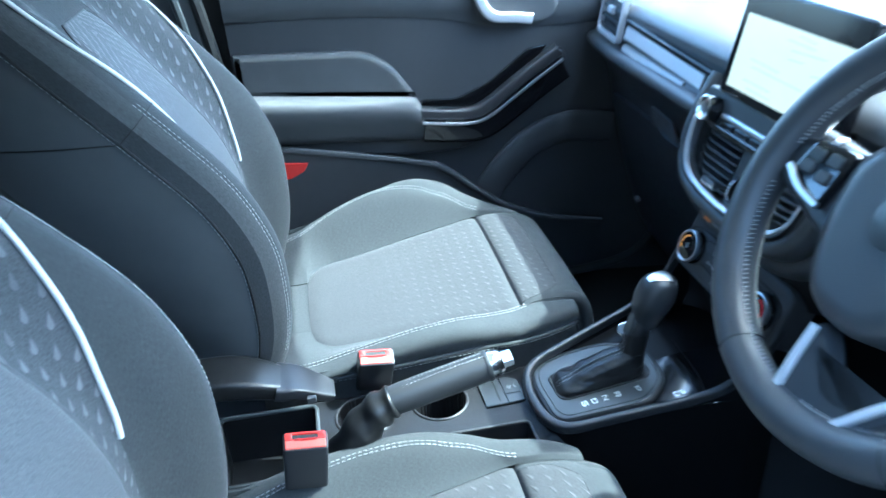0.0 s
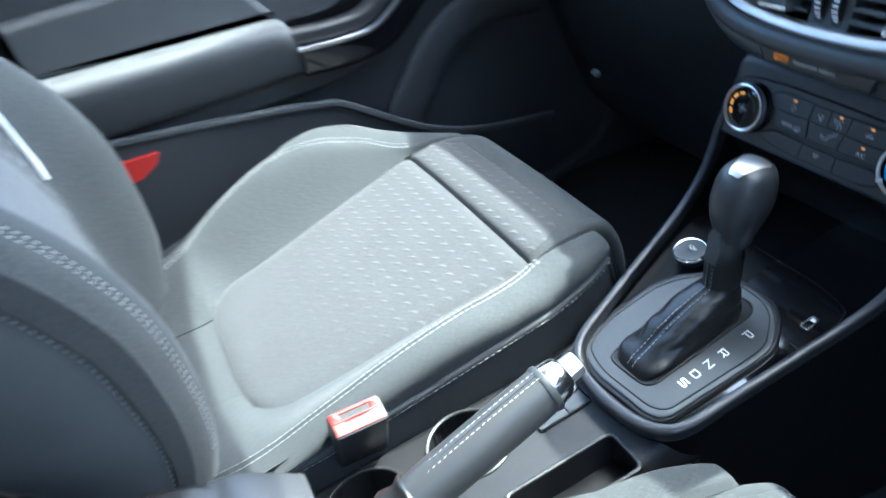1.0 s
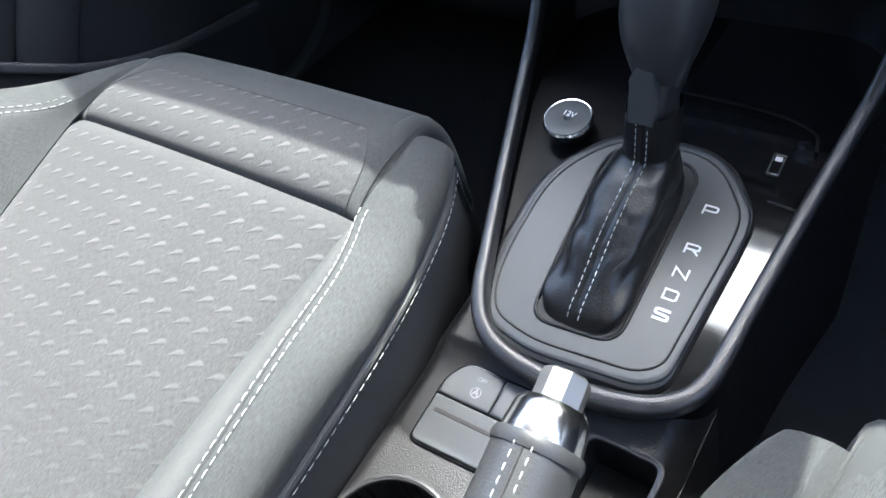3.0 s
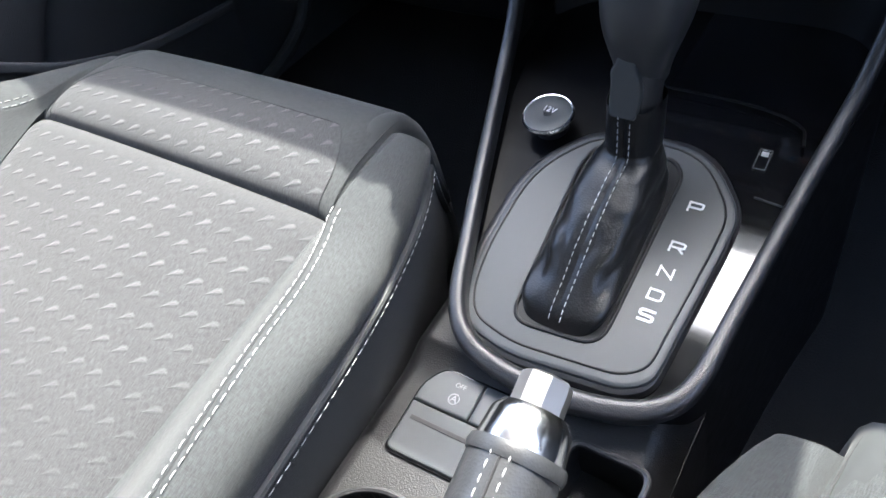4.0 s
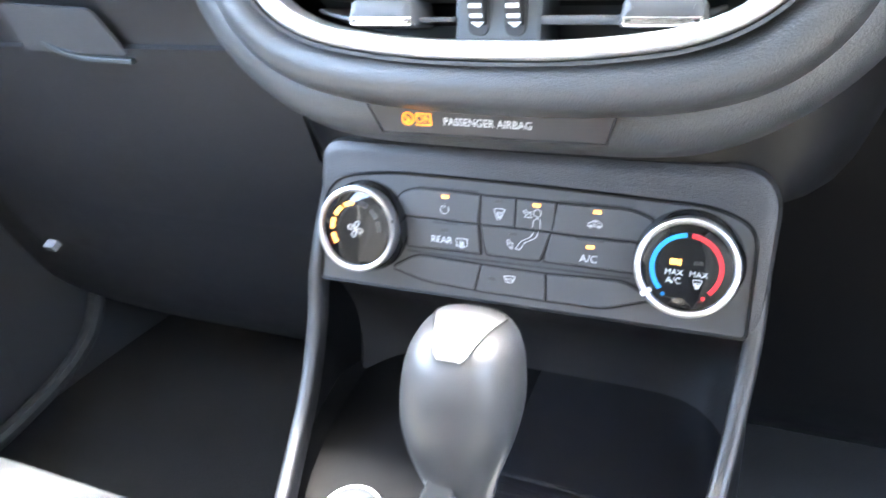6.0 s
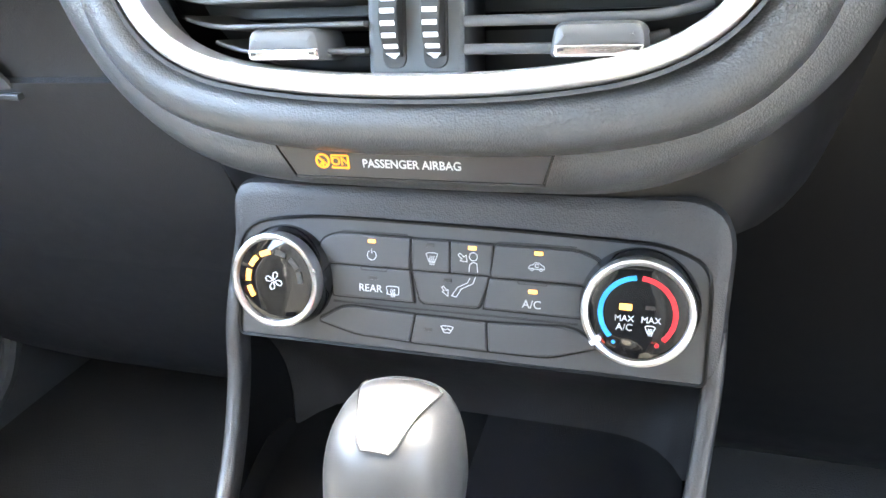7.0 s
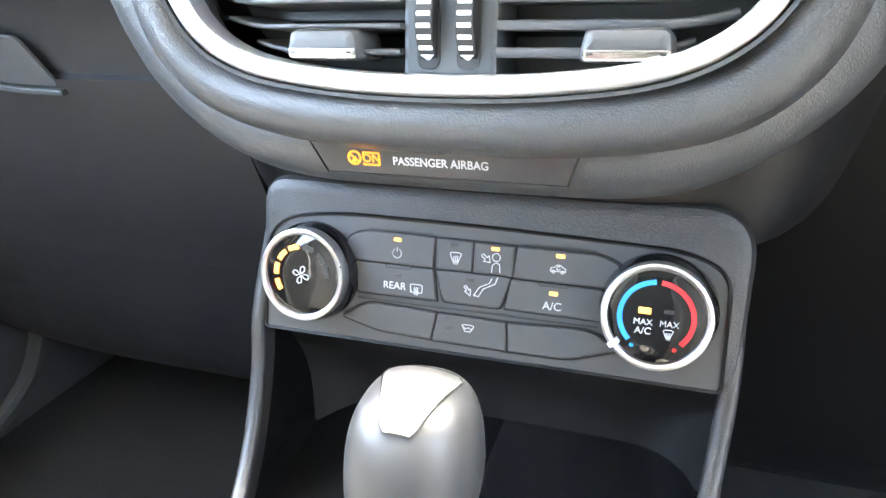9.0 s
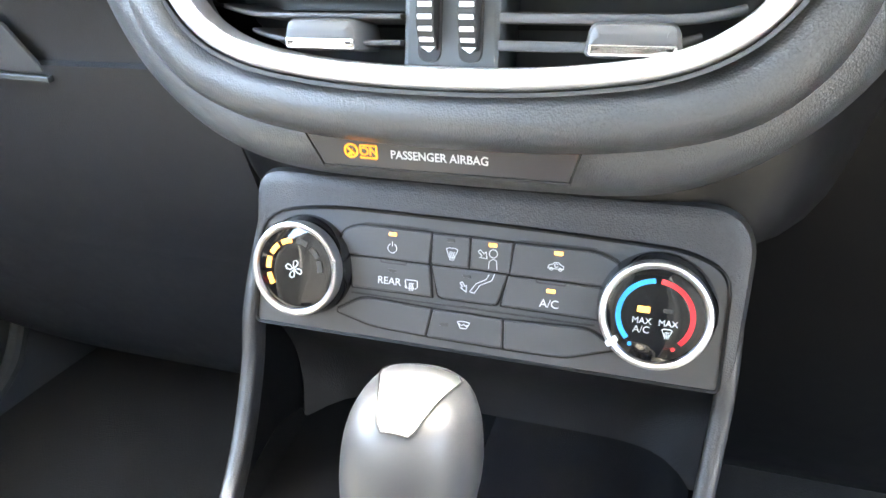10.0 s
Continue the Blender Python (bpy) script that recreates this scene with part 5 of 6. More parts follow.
# glove box lid with its pull
part("glovebox_lid", grid(lambda x, k: (x, along([(0, 0.158), (0.5, 0.118), (1, 0.088)], k)[0] - 0.006, 0.34 + 0.235 * k), span(-0.60, -0.18, 12), span(0, 1, 12), thick=0.008), M_LOWER, dash, "dark grained glove box lid")
part("glovebox_pull", sweep(smooth([(-0.40, 0.084, 0.585), (-0.36, 0.080, 0.570), (-0.306, 0.082, 0.566)], 6), rect(-0.003, -0.002, 0.003, 0.002, 0.001)), M_PLATE, dash, "narrow pull on the glove box")
GP = Frame((-0.355, 0.0785, 0.588), (1, 0, 0), (0, -0.2, 1))
part("pull_recess", slab(GP, rounded([(-0.055, -0.016), (0.046, -0.018), (0.030, 0.017), (-0.055, 0.022)], 0.005), -0.002, 0.0004, 0.0004), M_DOOR, dash, "dark recess panel over the pull")
part("lid_stop", slab(Frame((-0.569, 0.143, 0.339), (1, 0, 0), (0, -0.4, 1)), rect(-0.007, -0.004, 0.007, 0.004, 0.001), -0.006, 0.004, 0.001), M_GREYPRINT, dash, "small pale stop on the glove box")
# air vent at the dashboard's end
av = thing("side_air_vent", (-0.555, 0.06, 0.67), "dark side air vent with silver frame", "air vent")
SV = Frame((-0.555, 0.050, 0.748), (1, -0.10, 0), (0, 0.15, 1))
o1, i1 = rect(-0.067, -0.045, 0.062, 0.050, 0.014), rect(-0.060, -0.037, 0.053, 0.043, 0.010)
part("frame", ring_slab(SV, o1, i1, -0.006, 0.005, 0.002), M_SILVER, av, "silver frame")
part("duct", slab(SV, i1, -0.03, -0.022, 0.001), M_RUBBER, av)
for k in range(4):
    part("slat", slab(SV, rect(-0.060, -0.030 + 0.0175 * k, 0.053, -0.024 + 0.0175 * k, 0.002), -0.020, 0.002, 0.002), M_PLATE, av)
part("tab", slab(SV, rect(-0.016, 0.000, 0.012, 0.014, 0.003), 0.0, 0.008, 0.003), M_SILVER, av)

# centre stack: padded rim, silver loop, vents
RIMP = [(-0.146, 0.040, 0.745), (-0.144, 0.018, 0.705), (-0.142, 0.004, 0.672), (-0.137, -0.004, 0.643), (-0.127, -0.010, 0.622), (-0.107, -0.014, 0.606), (-0.075, -0.017, 0.598), (-0.03, -0.019, 0.595)]
rimp = smooth([(x - 0.05 * max(0.0, min(0.10, z - 0.600)), y, z) for x, y, z in RIMP] + [(-x, y, z) for x, y, z in RIMP[::-1]], 6)
padp = rounded([(-0.0115, -0.030), (0.0165, -0.030), (0.0165, -0.013), (0.0110, 0.0015), (0.0020, 0.0062), (-0.0070, 0.0036), (-0.0115, -0.0040)], [0.003, 0.003, 0.009, 0.009, 0.009, 0.006, 0.003], 6)


def frontal(path, prof):
    """A profile of (outwards, forwards to the viewer) drawn along a path that lies nearly in an upright plane."""
    return sweep(path, [(x, y) for x, y in prof], up=(0, -1, 0.25))


stack = thing("centre_stack", (0.0, 0.06, 0.55), "padded centre stack with silver loop round the air vents", "centre stack")
part("padded_rim", frontal(rimp, padp), M_RIM, stack, "soft grained padded rim")
# near-black in place of the shade under the rim
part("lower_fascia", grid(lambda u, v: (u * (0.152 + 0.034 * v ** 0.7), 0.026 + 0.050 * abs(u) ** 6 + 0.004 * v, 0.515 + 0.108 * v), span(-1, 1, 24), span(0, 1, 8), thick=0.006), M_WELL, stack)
FLANK = [(-0.188, 0.055, 0.735), (-0.185, 0.034, 0.690), (-0.179, 0.020, 0.652), (-0.163, 0.012, 0.618), (-0.141, 0.006, 0.595), (-0.112, 0.001, 0.579), (-0.080, -0.001, 0.5725), (-0.03, -0.001, 0.571)]
flk = smooth(FLANK + [(-x * 0.93, y + 0.18 * max(0.0, -x - 0.075), z) for x, y, z in FLANK[::-1]], 6)
part("lower_flank", frontal(flk, rounded([(-0.018, -0.05), (0.0200, -0.05), (0.0200, -0.022), (0.0125, -0.004), (0.001, 0.0035), (-0.018, 0.0015)], [0.004, 0.004, 0.012, 0.010, 0.008, 0.006], 6)), M_RIM, stack, "soft grained flank under the rim")
CHR = [(-0.126, 0.002, 0.692), (-0.1245, -0.004, 0.666), (-0.1205, -0.009, 0.645), (-0.108, -0.013, 0.6275), (-0.086, -0.0155, 0.6163), (-0.054, -0.017, 0.6110), (-0.02, -0.018, 0.6090)]
chrp = smooth(CHR + [(-x * (1 + 0.9 * max(0.0, z - 0.612)), y, z) for x, y, z in CHR[::-1]], 6)
part("silver_loop", frontal(chrp, rounded([(-0.0038, -0.012), (0.0046, -0.012), (0.0046, 0.0016), (0.0028, 0.0042), (-0.0012, 0.0034), (-0.0038, 0.0004)], [0.001, 0.001, 0.001, 0.002, 0.002, 0.001], 4)), M_LOOP, stack, "satin silver loop")
part("loop_gap", frontal([p + Vector((0, -0.001, 0)) for p in chrp], [(0.0046, -0.012), (0.0062, -0.012), (0.0062, 0.0030), (0.0046, 0.0024)]), M_RUBBER, stack, "dark joint under the silver loop")
VENT = Frame((0.001, -0.006, 0.615), (1, 0, 0), (0, 0.30, 1))
duct = rounded([(-0.124, 0.085), (-0.122, 0.03), (-0.105, 0.006), (-0.07, -0.006), (0.07, -0.006), (0.105, 0.006), (0.122, 0.03), (0.124, 0.085)], [0.002, 0.02, 0.02, 0.03, 0.03, 0.02, 0.02, 0.002], 5)
part("duct", slab(VENT, duct, -0.055, -0.034, 0.002), M_PLATE, stack, "dark duct behind the slats")


def duct_edge(y):
    return along([(-0.01, 0.06), (-0.004, 0.075), (0.002, 0.092), (0.010, 0.106), (0.02, 0.114), (0.035, 0.1195), (0.09, 0.1215)], y)[0]


for sg in (-1, 1):
    for k, y in enumerate(span(0.0035, 0.0755, 7)):
        e = duct_edge(y) - 0.004
        pts = [VENT.at(sg * w, y + 0.0045 * max(0, (w - e + 0.030) / 0.030) ** 2, -0.012 - 0.010 * max(0, (w - e + 0.03) / 0.03)) for w in span(0.020, e, 14)]
        part("slat", sweep(pts, rounded([(-0.014, -0.0010), (0.012, -0.0021), (0.012, 0.0021), (-0.014, 0.0010)], 0.0018, 3), up=VENT.uy), M_VENT, stack)
    c = sg * 0.062 + 0.009
    tabb = part("vane_tab", slab(VENT, rounded([(c - 0.0175, 0.0), (c + 0.0175, 0.0), (c + 0.0155, 0.0125), (c - 0.0155, 0.0125)], [0.003, 0.003, 0.004, 0.004]), -0.016, 0.0085, 0.0035), M_VENT, stack, "dark vane tab")
    part("tab_insert", slab(Frame(VENT.at(c, 0.0025, 0.0066), VENT.ux, VENT.uy + VENT.n * 0.3), rect(-0.0155, -0.0018, 0.0155, 0.0026, 0.0012), -0.002, 0.0016, 0.0008), M_MIRROR, tabb, "bright insert")
part("vent_divider", slab(VENT, rect(-0.020, -0.0075, 0.0205, 0.085, 0.002), -0.030, -0.0015, 0.002), M_PLATE, stack, "satin grey divider")
for x in (-0.0085, 0.0085):
    part("roller_slot", slab(VENT, rect(x - 0.0050, -0.0035, x + 0.0050, 0.0350, 0.0048, 5), -0.003, -0.0008, 0.0003), M_RUBBER, stack)
    ctr = VENT.at(x, 0.016, -0.014)
    bmr = lathe(Frame(ctr - VENT.ux * 0.0038, VENT.uy, VENT.n), 0, 0, [(0.0195, 0.0), (0.0200, 0.0005), (0.0200, 0.0071), (0.0195, 0.0076)], 56)
    rl = part("vent_roller", bmr, M_RUBBER, stack, "ribbed black vent roller")
    for a in (-46, -33, -20, -7, 6, 19, 32):
        d = VENT.uy * math.sin(radians(a)) + VENT.n * math.cos(radians(a))
        t = VENT.uy * math.cos(radians(a)) - VENT.n * math.sin(radians(a))
        part("marker", slab(Frame(ctr + d * 0.0198, VENT.ux, t), rect(-0.0029, -0.0009, 0.0029, 0.0009, 0.0003, 2) if a > -46 else [(-0.0028, 0.0012), (0.0, -0.0020), (0.0028, 0.0012)], 0, 0.0006, 0.0001), M_WHITE, rl, "white mark")
# passenger airbag strip
air = thing("airbag_indicator", (0, 0, 0.56), "dark airbag strip with amber lamp and white caption", "indicator")
AIR = Frame((-0.006, -0.0082, 0.5712), (1, 0, 0), (0, 0.06, 1))
part("strip_gap", tube([AIR.at(x, y, 0.0002) for x, y in [(-0.0622, 0.0077), (-0.0545, -0.0073), (0.0570, -0.0073), (0.0617, 0.0077)]], 0.0008, 6, closed=True, up=AIR.n), M_RUBBER, air, "dark gap round the strip")
part("strip", slab(AIR, [(-0.0615, 0.0072), (-0.0540, -0.0068), (0.0565, -0.0068), (0.0610, 0.0072)], -0.012, 0.0008, 0.0006), M_SMOOTH, air)
part("lamp", join(bars(AIR, [arc(-0.0400, 0.0005, 0.0030, 0, 360, 24), [(-0.0420, 0.0022), (-0.0378, -0.0014)], [(-0.0413, -0.0014), (-0.0396, 0.0006), (-0.0400, -0.0016)]], 0.0009, 0.0008, 0.0011),
                  bars(AIR, [rect(-0.0355, -0.0024, -0.0278, 0.0032, 0.0004, 2) + [(-0.0355, 0)]], 0.0008, 0.0008, 0.0011), lettering("ON", AIR, -0.0316, 0.0004, 0.0009, 0.0052, stretch=1.05, bold=0.0001)), M_LED, air, "lit amber lamp with ON")
part("caption", lettering("PASSENGER AIRBAG", AIR, 0.0008, -0.0002, 0.0009, 0.0053, stretch=0.93, bold=0.00006), M_PRINT, air, "white caption PASSENGER AIRBAG")
# panel above the vents with the audio knob
AUD = Frame((0.0, 0.012, 0.712), (1, 0, 0), (0, 0.25, 1))
aud = thing("audio_panel", (0, 0.03, 0.70), "gloss audio panel with silver strip and volume knob", "audio panel")
part("panel", slab(AUD, rect(-0.128, -0.022, 0.128, 0.026, 0.008), -0.03, 0.0, 0.003), M_PLATE, aud, "satin grey panel")
part("lower_edge", sweep([AUD.at(x, -0.020 + 0.004 * abs(x / 0.12) ** 3, 0.004) for x in span(-0.122, 0.122, 24)], rect(-0.004, -0.004, 0.004, 0.004, 0.002), up=AUD.n), M_GLOSS, aud)
part("silver_strip", slab(AUD, rect(-0.075, -0.006, 0.075, 0.001, 0.002), -0.002, 0.004, 0.0015), M_CHROME, aud, "bright strip")
for x in (-0.055, -0.02, 0.015, 0.05):
    part("button", slab(AUD, rect(x - 0.015, -0.0155, x + 0.015, -0.0085, 0.001), -0.002, 0.003, 0.001), M_GLOSS, aud)
kn = part("volume_knob", lathe(AUD, -0.0960, -0.001, [(0.0180, 0.0), (0.0180, 0.010), (0.0168, 0.018), (0.0150, 0.0192), (0.012, 0.0185), (0.002, 0.018)], 36), M_GLOSS, aud, "black volume knob")
part("knob_ring", lathe(AUD, -0.0960, -0.001, [(0.0162, 0.0175), (0.0172, 0.0195), (0.0152, 0.0208), (0.0132, 0.0195)], 36), M_MIRROR, kn, "polished ring")
# display
scr = thing("touch_screen", (0.012, 0.05, 0.74), "black-framed touch screen with a pale lit map", "screen")
SCR = Frame((0.0135, 0.029, 0.800), (1, 0, 0), (0, 0.19, 1))
part("mount", box(-0.095, 0.056, 0.70, 0.105, 0.12, 0.82, 0.01), M_BLACK, scr, "dark mount behind the screen")
part("casing", slab(SCR, rect(-0.118, -0.068, 0.120, 0.074, 0.008), -0.016, 0.0, 0.003), M_GLOSS, scr, "gloss black casing")
part("picture", slab(SCR, rect(-0.103, -0.054, 0.103, 0.040, 0.001), -0.001, 0.0008, 0.0003), M_SCREEN, scr, "pale lit picture")
part("title_bar", slab(SCR, rect(-0.110, 0.041, 0.112, 0.0705, 0.002), -0.001, 0.0008, 0.0003), M_SCREENDK, scr, "dark title bar")
rnd = random.Random(4)
part("map_lines", bars(SCR, [[(rnd.uniform(-0.095, 0.06), y), (rnd.uniform(-0.02, 0.095), y + rnd.uniform(-0.004, 0.004))] for y in span(-0.047, 0.034, 9)], 0.0022, 0.0008, 0.0010), M_SCREENLINE, scr, "grey map lines")

# ---- heater panel ----
HEAT = Frame((0.0, 0.0035, 0.490), (1, 0, 0), (0, 0.38, 1))
heat = thing("heater_panel", (0, 0.01, 0.46), "dark heater control panel with two silver-ringed dials", "control panel")
face = rounded([(-0.119, -0.0265), (0.119, -0.0265), (0.119, 0.028), (0.100, 0.0365), (0.02, 0.0395), (-0.078, 0.0405), (-0.117, 0.034)], [0.003, 0.003, 0.022, 0.03, 0.03, 0.02, 0.03], 6)
part("housing", slab(HEAT, rounded([(-0.1235, -0.028), (0.1262, -0.028), (0.1290, 0.058), (-0.1225, 0.058)], [0.003, 0.010, 0.026, 0.016], 8), -0.04, -0.0008, 0.006), M_HOUSING, heat, "grained housing")
part("face", slab(HEAT, face, -0.02, -0.0004, 0.0006), M_BUTTON, heat, "matt dark face")
part("upper_groove", tube([HEAT.at(x, y, -0.0001) for x, y in face], 0.0010, 5, closed=True), M_WELL, heat)


GAPS = []


def key(outline, h=0.0012, label=""):
    n = len(outline)
    cx, cy = sum(p[0] for p in outline) / n, sum(p[1] for p in outline) / n
    wide = [(x + math.copysign(0.0009, x - cx), y + math.copysign(0.0009, y - cy)) for x, y in outline]
    GAPS.append(1)
    part("button_gap", slab(HEAT, wide, -0.003, 0.0001 + 0.00001 * len(GAPS), 0.0001), M_WELL, heat, "dark joint round the button")
    return part("push_button", slab(HEAT, outline, -0.002, h, 0.0006), M_BUTTON, heat, label)


key(rounded([(-0.0700, 0.0170), (-0.0210, 0.0168), (-0.0202, 0.0322), (-0.0585, 0.0328), (-0.0690, 0.0285)], [0.001, 0.001, 0.001, 0.006, 0.005]))
key(rounded([(-0.0620, 0.0000), (-0.0185, 0.0002), (-0.0208, 0.0160), (-0.0640, 0.0162)], 0.001))
key(rounded([(-0.0192, 0.0168), (-0.0004, 0.0168), (-0.0004, 0.0320), (-0.0195, 0.0320)], 0.0008))
key(rounded([(0.0004, 0.0168), (0.0202, 0.0166), (0.0210, 0.0316), (0.0004, 0.0320)], 0.0008))
key(rounded([(-0.0148, 0.0002), (0.0148, 0.0002), (0.0195, 0.0160), (-0.0192, 0.0160)], [0.003, 0.003, 0.0008, 0.0008]))
key(rounded([(0.0203, 0.0162), (0.0660, 0.0162), (0.0720, 0.0270), (0.0610, 0.0316), (0.0222, 0.0316)], [0.001, 0.001, 0.004, 0.006, 0.001]))
key(rounded([(0.0172, 0.0004), (0.0640, 0.0000), (0.0655, 0.0152), (0.0198, 0.0154)], 0.001))
key(rounded([(-0.0715, -0.0140), (-0.0500, -0.0195), (-0.0210, -0.0205), (-0.0182, -0.0062), (-0.0560, -0.0048)], [0.003, 0.006, 0.001, 0.001, 0.006]))
key(rounded([(-0.0200, -0.0207), (0.0190, -0.0210), (0.0182, -0.0066), (-0.0172, -0.0062)], 0.001))
key(rounded([(0.0200, -0.0210), (0.0490, -0.0208), (0.0730, -0.0130), (0.0600, -0.0050), (0.0192, -0.0066)], [0.001, 0.006, 0.003, 0.006, 0.001]))
for pts in ([(-0.056, 0.0340), (-0.022, 0.0340)], [(0.024, 0.0332), (0.060, 0.0330)], [(-0.047, 0.0168), (-0.046, 0.0148), (-0.033, 0.0148), (-0.032, 0.0168)], [(0.033, 0.0160), (0.034, 0.0142), (0.047, 0.0142), (0.048, 0.0160)], [(-0.062, -0.0030), (0.062, -0.0030)]):
    part("groove", bars(HEAT, [pts], 0.0007, 0.0006, 0.00135), M_RUBBER, heat)
for x, y, on in ((-0.0405, 0.0296, 1), (-0.0100, 0.0296, 0), (0.0112, 0.0296, 1), (0.0430, 0.0292, 1), (0.0408, 0.0108, 1), (-0.0400, 0.0110, 0), (-0.0010, 0.0128, 0), (-0.0110, -0.0130, 0)):
    part("lamp", slab(HEAT, rect(x - 0.0021, y - 0.0009, x + 0.0021, y + 0.0009, 0.0004, 3), 0.0008, 0.0015, 0.0002), M_LEDKEY if on else M_LEDOFF, heat, "lit amber lamp" if on else "unlit lamp")
W = 0.00034


def icon(segs, label, w=W):
    part("symbol", bars(HEAT, segs, w, 0.0010, 0.0015), M_PRINT, heat, label)


def moved(segs, x, y, k=1.0):
    return [[(x + a * k, y + b * k) for a, b in s] for s in segs]


SCREENI = [[(-0.0030, 0.0022), (-0.0016, 0.0028), (0.0016, 0.0028), (0.0030, 0.0022), (0.0014, -0.0018), (-0.0014, -0.0018), (-0.0030, 0.0022)]]
HEATI = [[(d, -0.0032), (d + 0.0003, -0.0016), (d - 0.0002, -0.0002), (d + 0.0002, 0.0010)] for d in (-0.0010, 0, 0.0010)]
icon([arc(-0.0405, 0.0225, 0.0024, 120, 420, 18), [(-0.0405, 0.0236), (-0.0405, 0.0257)]], "white power symbol")
icon(moved(SCREENI + HEATI, -0.0090, 0.0232), "white windscreen symbol")
icon([arc(0.0118, 0.0255, 0.0020, 0, 360, 16), [(0.0098, 0.0180), (0.0100, 0.0215), (0.0118, 0.0228), (0.0136, 0.0222), (0.0140, 0.0180)], [(0.0042, 0.0258), (0.0062, 0.0240), (0.0052, 0.0230), (0.0088, 0.0228), (0.0082, 0.0260), (0.0072, 0.0250), (0.0052, 0.0268), (0.0042, 0.0258)]], "white face vent symbol")
icon([[(0.0130, 0.0155), (0.0118, 0.0122), (0.0060, 0.0092), (0.0036, 0.0050)], [(0.0102, 0.0148), (0.0090, 0.0124), (0.0040, 0.0098), (0.0012, 0.0054), (0.0036, 0.0050)], [(-0.0040, 0.0092), (-0.0026, 0.0076), (-0.0036, 0.0070), (-0.0006, 0.0050), (-0.0006, 0.0084), (-0.0014, 0.0078), (-0.0030, 0.0100), (-0.0040, 0.0092)]], "white foot vent symbol")
icon([[(0.0422 + (a - 0.0422) * 0.82, 0.0226 + (b - 0.0226) * 0.74) for a, b in p] for p in [[(0.0376, 0.0215), (0.0382, 0.0236), (0.0402, 0.0242), (0.0412, 0.0256), (0.0436, 0.0256), (0.0450, 0.0242), (0.0466, 0.0234), (0.0466, 0.0215), (0.0376, 0.0215)], arc(0.0396, 0.0212, 0.0009, 0, 360, 10), arc(0.0448, 0.0212, 0.0009, 0, 360, 10), arc(0.0424, 0.0236, 0.0011, 40, 330, 12)]], "white recirculation symbol")
icon([[(x, -0.0122 + (y + 0.0122) * 0.72) for x, y in p] for p in moved(SCREENI, -0.0010, -0.0122, 1.05) + [[(-0.0034, -0.0112), (-0.0020, -0.0122), (-0.0008, -0.0112), (0.0006, -0.0122), (0.0018, -0.0112)]]], "white heated screen symbol")
icon([rect(-0.0328, 0.0032, -0.0262, 0.0074, 0.0008, 2) + [(-0.0320, 0.0032)]] + moved(HEATI, -0.0295, 0.0050, 0.9), "white rear window symbol")
part("caption", lettering("REAR", HEAT, -0.0415, 0.0054, 0.0012, 0.0054), M_PRINT, heat, "white caption REAR")
part("caption", lettering("A/C", HEAT, 0.0404, 0.0044, 0.0012, 0.0056), M_PRINT, heat, "white caption A/C")


def dial(x, y, name, label):
    d = part(name, lathe(HEAT, x, y, [(0.0268, -0.001), (0.0262, 0.004), (0.0248, 0.006), (0.0238, 0.0095), (0.0226, 0.0105)], 56), M_GLOSS, heat, label)
    part("dial_ring", lathe(HEAT, x, y, [(0.0232, 0.0060), (0.0244, 0.0072), (0.0246, 0.0125), (0.0240, 0.0142), (0.0228, 0.0146), (0.0215, 0.0139), (0.0208, 0.0120)], 64), M_CHROME, d, "satin silver ring")
    part("dial_face", lathe(HEAT, x, y, [(0.0210, 0.0100), (0.0209, 0.0124), (0.0170, 0.0130), (0.0100, 0.0133), (0.001, 0.0134)], 48), M_DIAL, d, "gloss black face")
    return d


FACE = 0.0136
KY = 0.0083
d1 = dial(-0.0890, KY, "fan_dial", "fan speed dial")
for i, a in enumerate((205, 172, 140, 108, 74, 40, 10)):
    pts = arc(-0.0890, KY, 0.0148, a - 8, a + 8, 6)
    part("lamp", bars(HEAT, [pts], 0.0026, FACE - 0.0003, FACE + 0.0002), M_LEDKEY if i < 4 else M_LEDOFF, d1, "lit amber segment" if i < 4 else "unlit segment")
fan = []
for a in (60, 150, 240, 330):
    ca, sa = math.cos(radians(a)), math.sin(radians(a))
    fan.append([(-0.0890 + x * ca - y * sa, KY + x * sa + y * ca) for x, y in ((0.0006, 0.0), (0.0016, 0.0014), (0.0034, 0.0021), (0.0046, 0.0013), (0.0044, -0.0001), (0.0030, -0.0006), (0.0006, 0.0))])
part("symbol", bars(HEAT, fan, 0.0004, FACE, FACE + 0.0004), M_PRINT, d1, "white fan symbol")
d2 = dial(0.0890, KY, "temperature_dial", "temperature dial")
part("cold_arc", bars(HEAT, [arc(0.0890, KY, 0.0158, 97, 222, 24)], 0.0022, FACE - 0.0003, FACE + 0.0002), M_BLUE, d2, "blue arc")
part("warm_arc", bars(HEAT, [arc(0.0890, KY, 0.0158, 83, -42, 24)], 0.0022, FACE - 0.0003, FACE + 0.0002), M_REDARC, d2, "red arc")
part("cold_dot", lathe(HEAT, 0.0793, KY - 0.0138, [(0.0010, FACE - 0.0004), (0.0008, FACE + 0.0001)], 12), M_BLUE, d2)
part("warm_dot", lathe(HEAT, 0.0978, KY - 0.0138, [(0.0010, FACE - 0.0004), (0.0008, FACE + 0.0001)], 12), M_REDARC, d2)
part("lamp", slab(HEAT, rect(0.0812, KY + 0.0012, 0.0866, KY + 0.0040, 0.0004), FACE - 0.0004, FACE + 0.0003, 0.0002), M_LEDKEY, d2, "lit amber lamp")
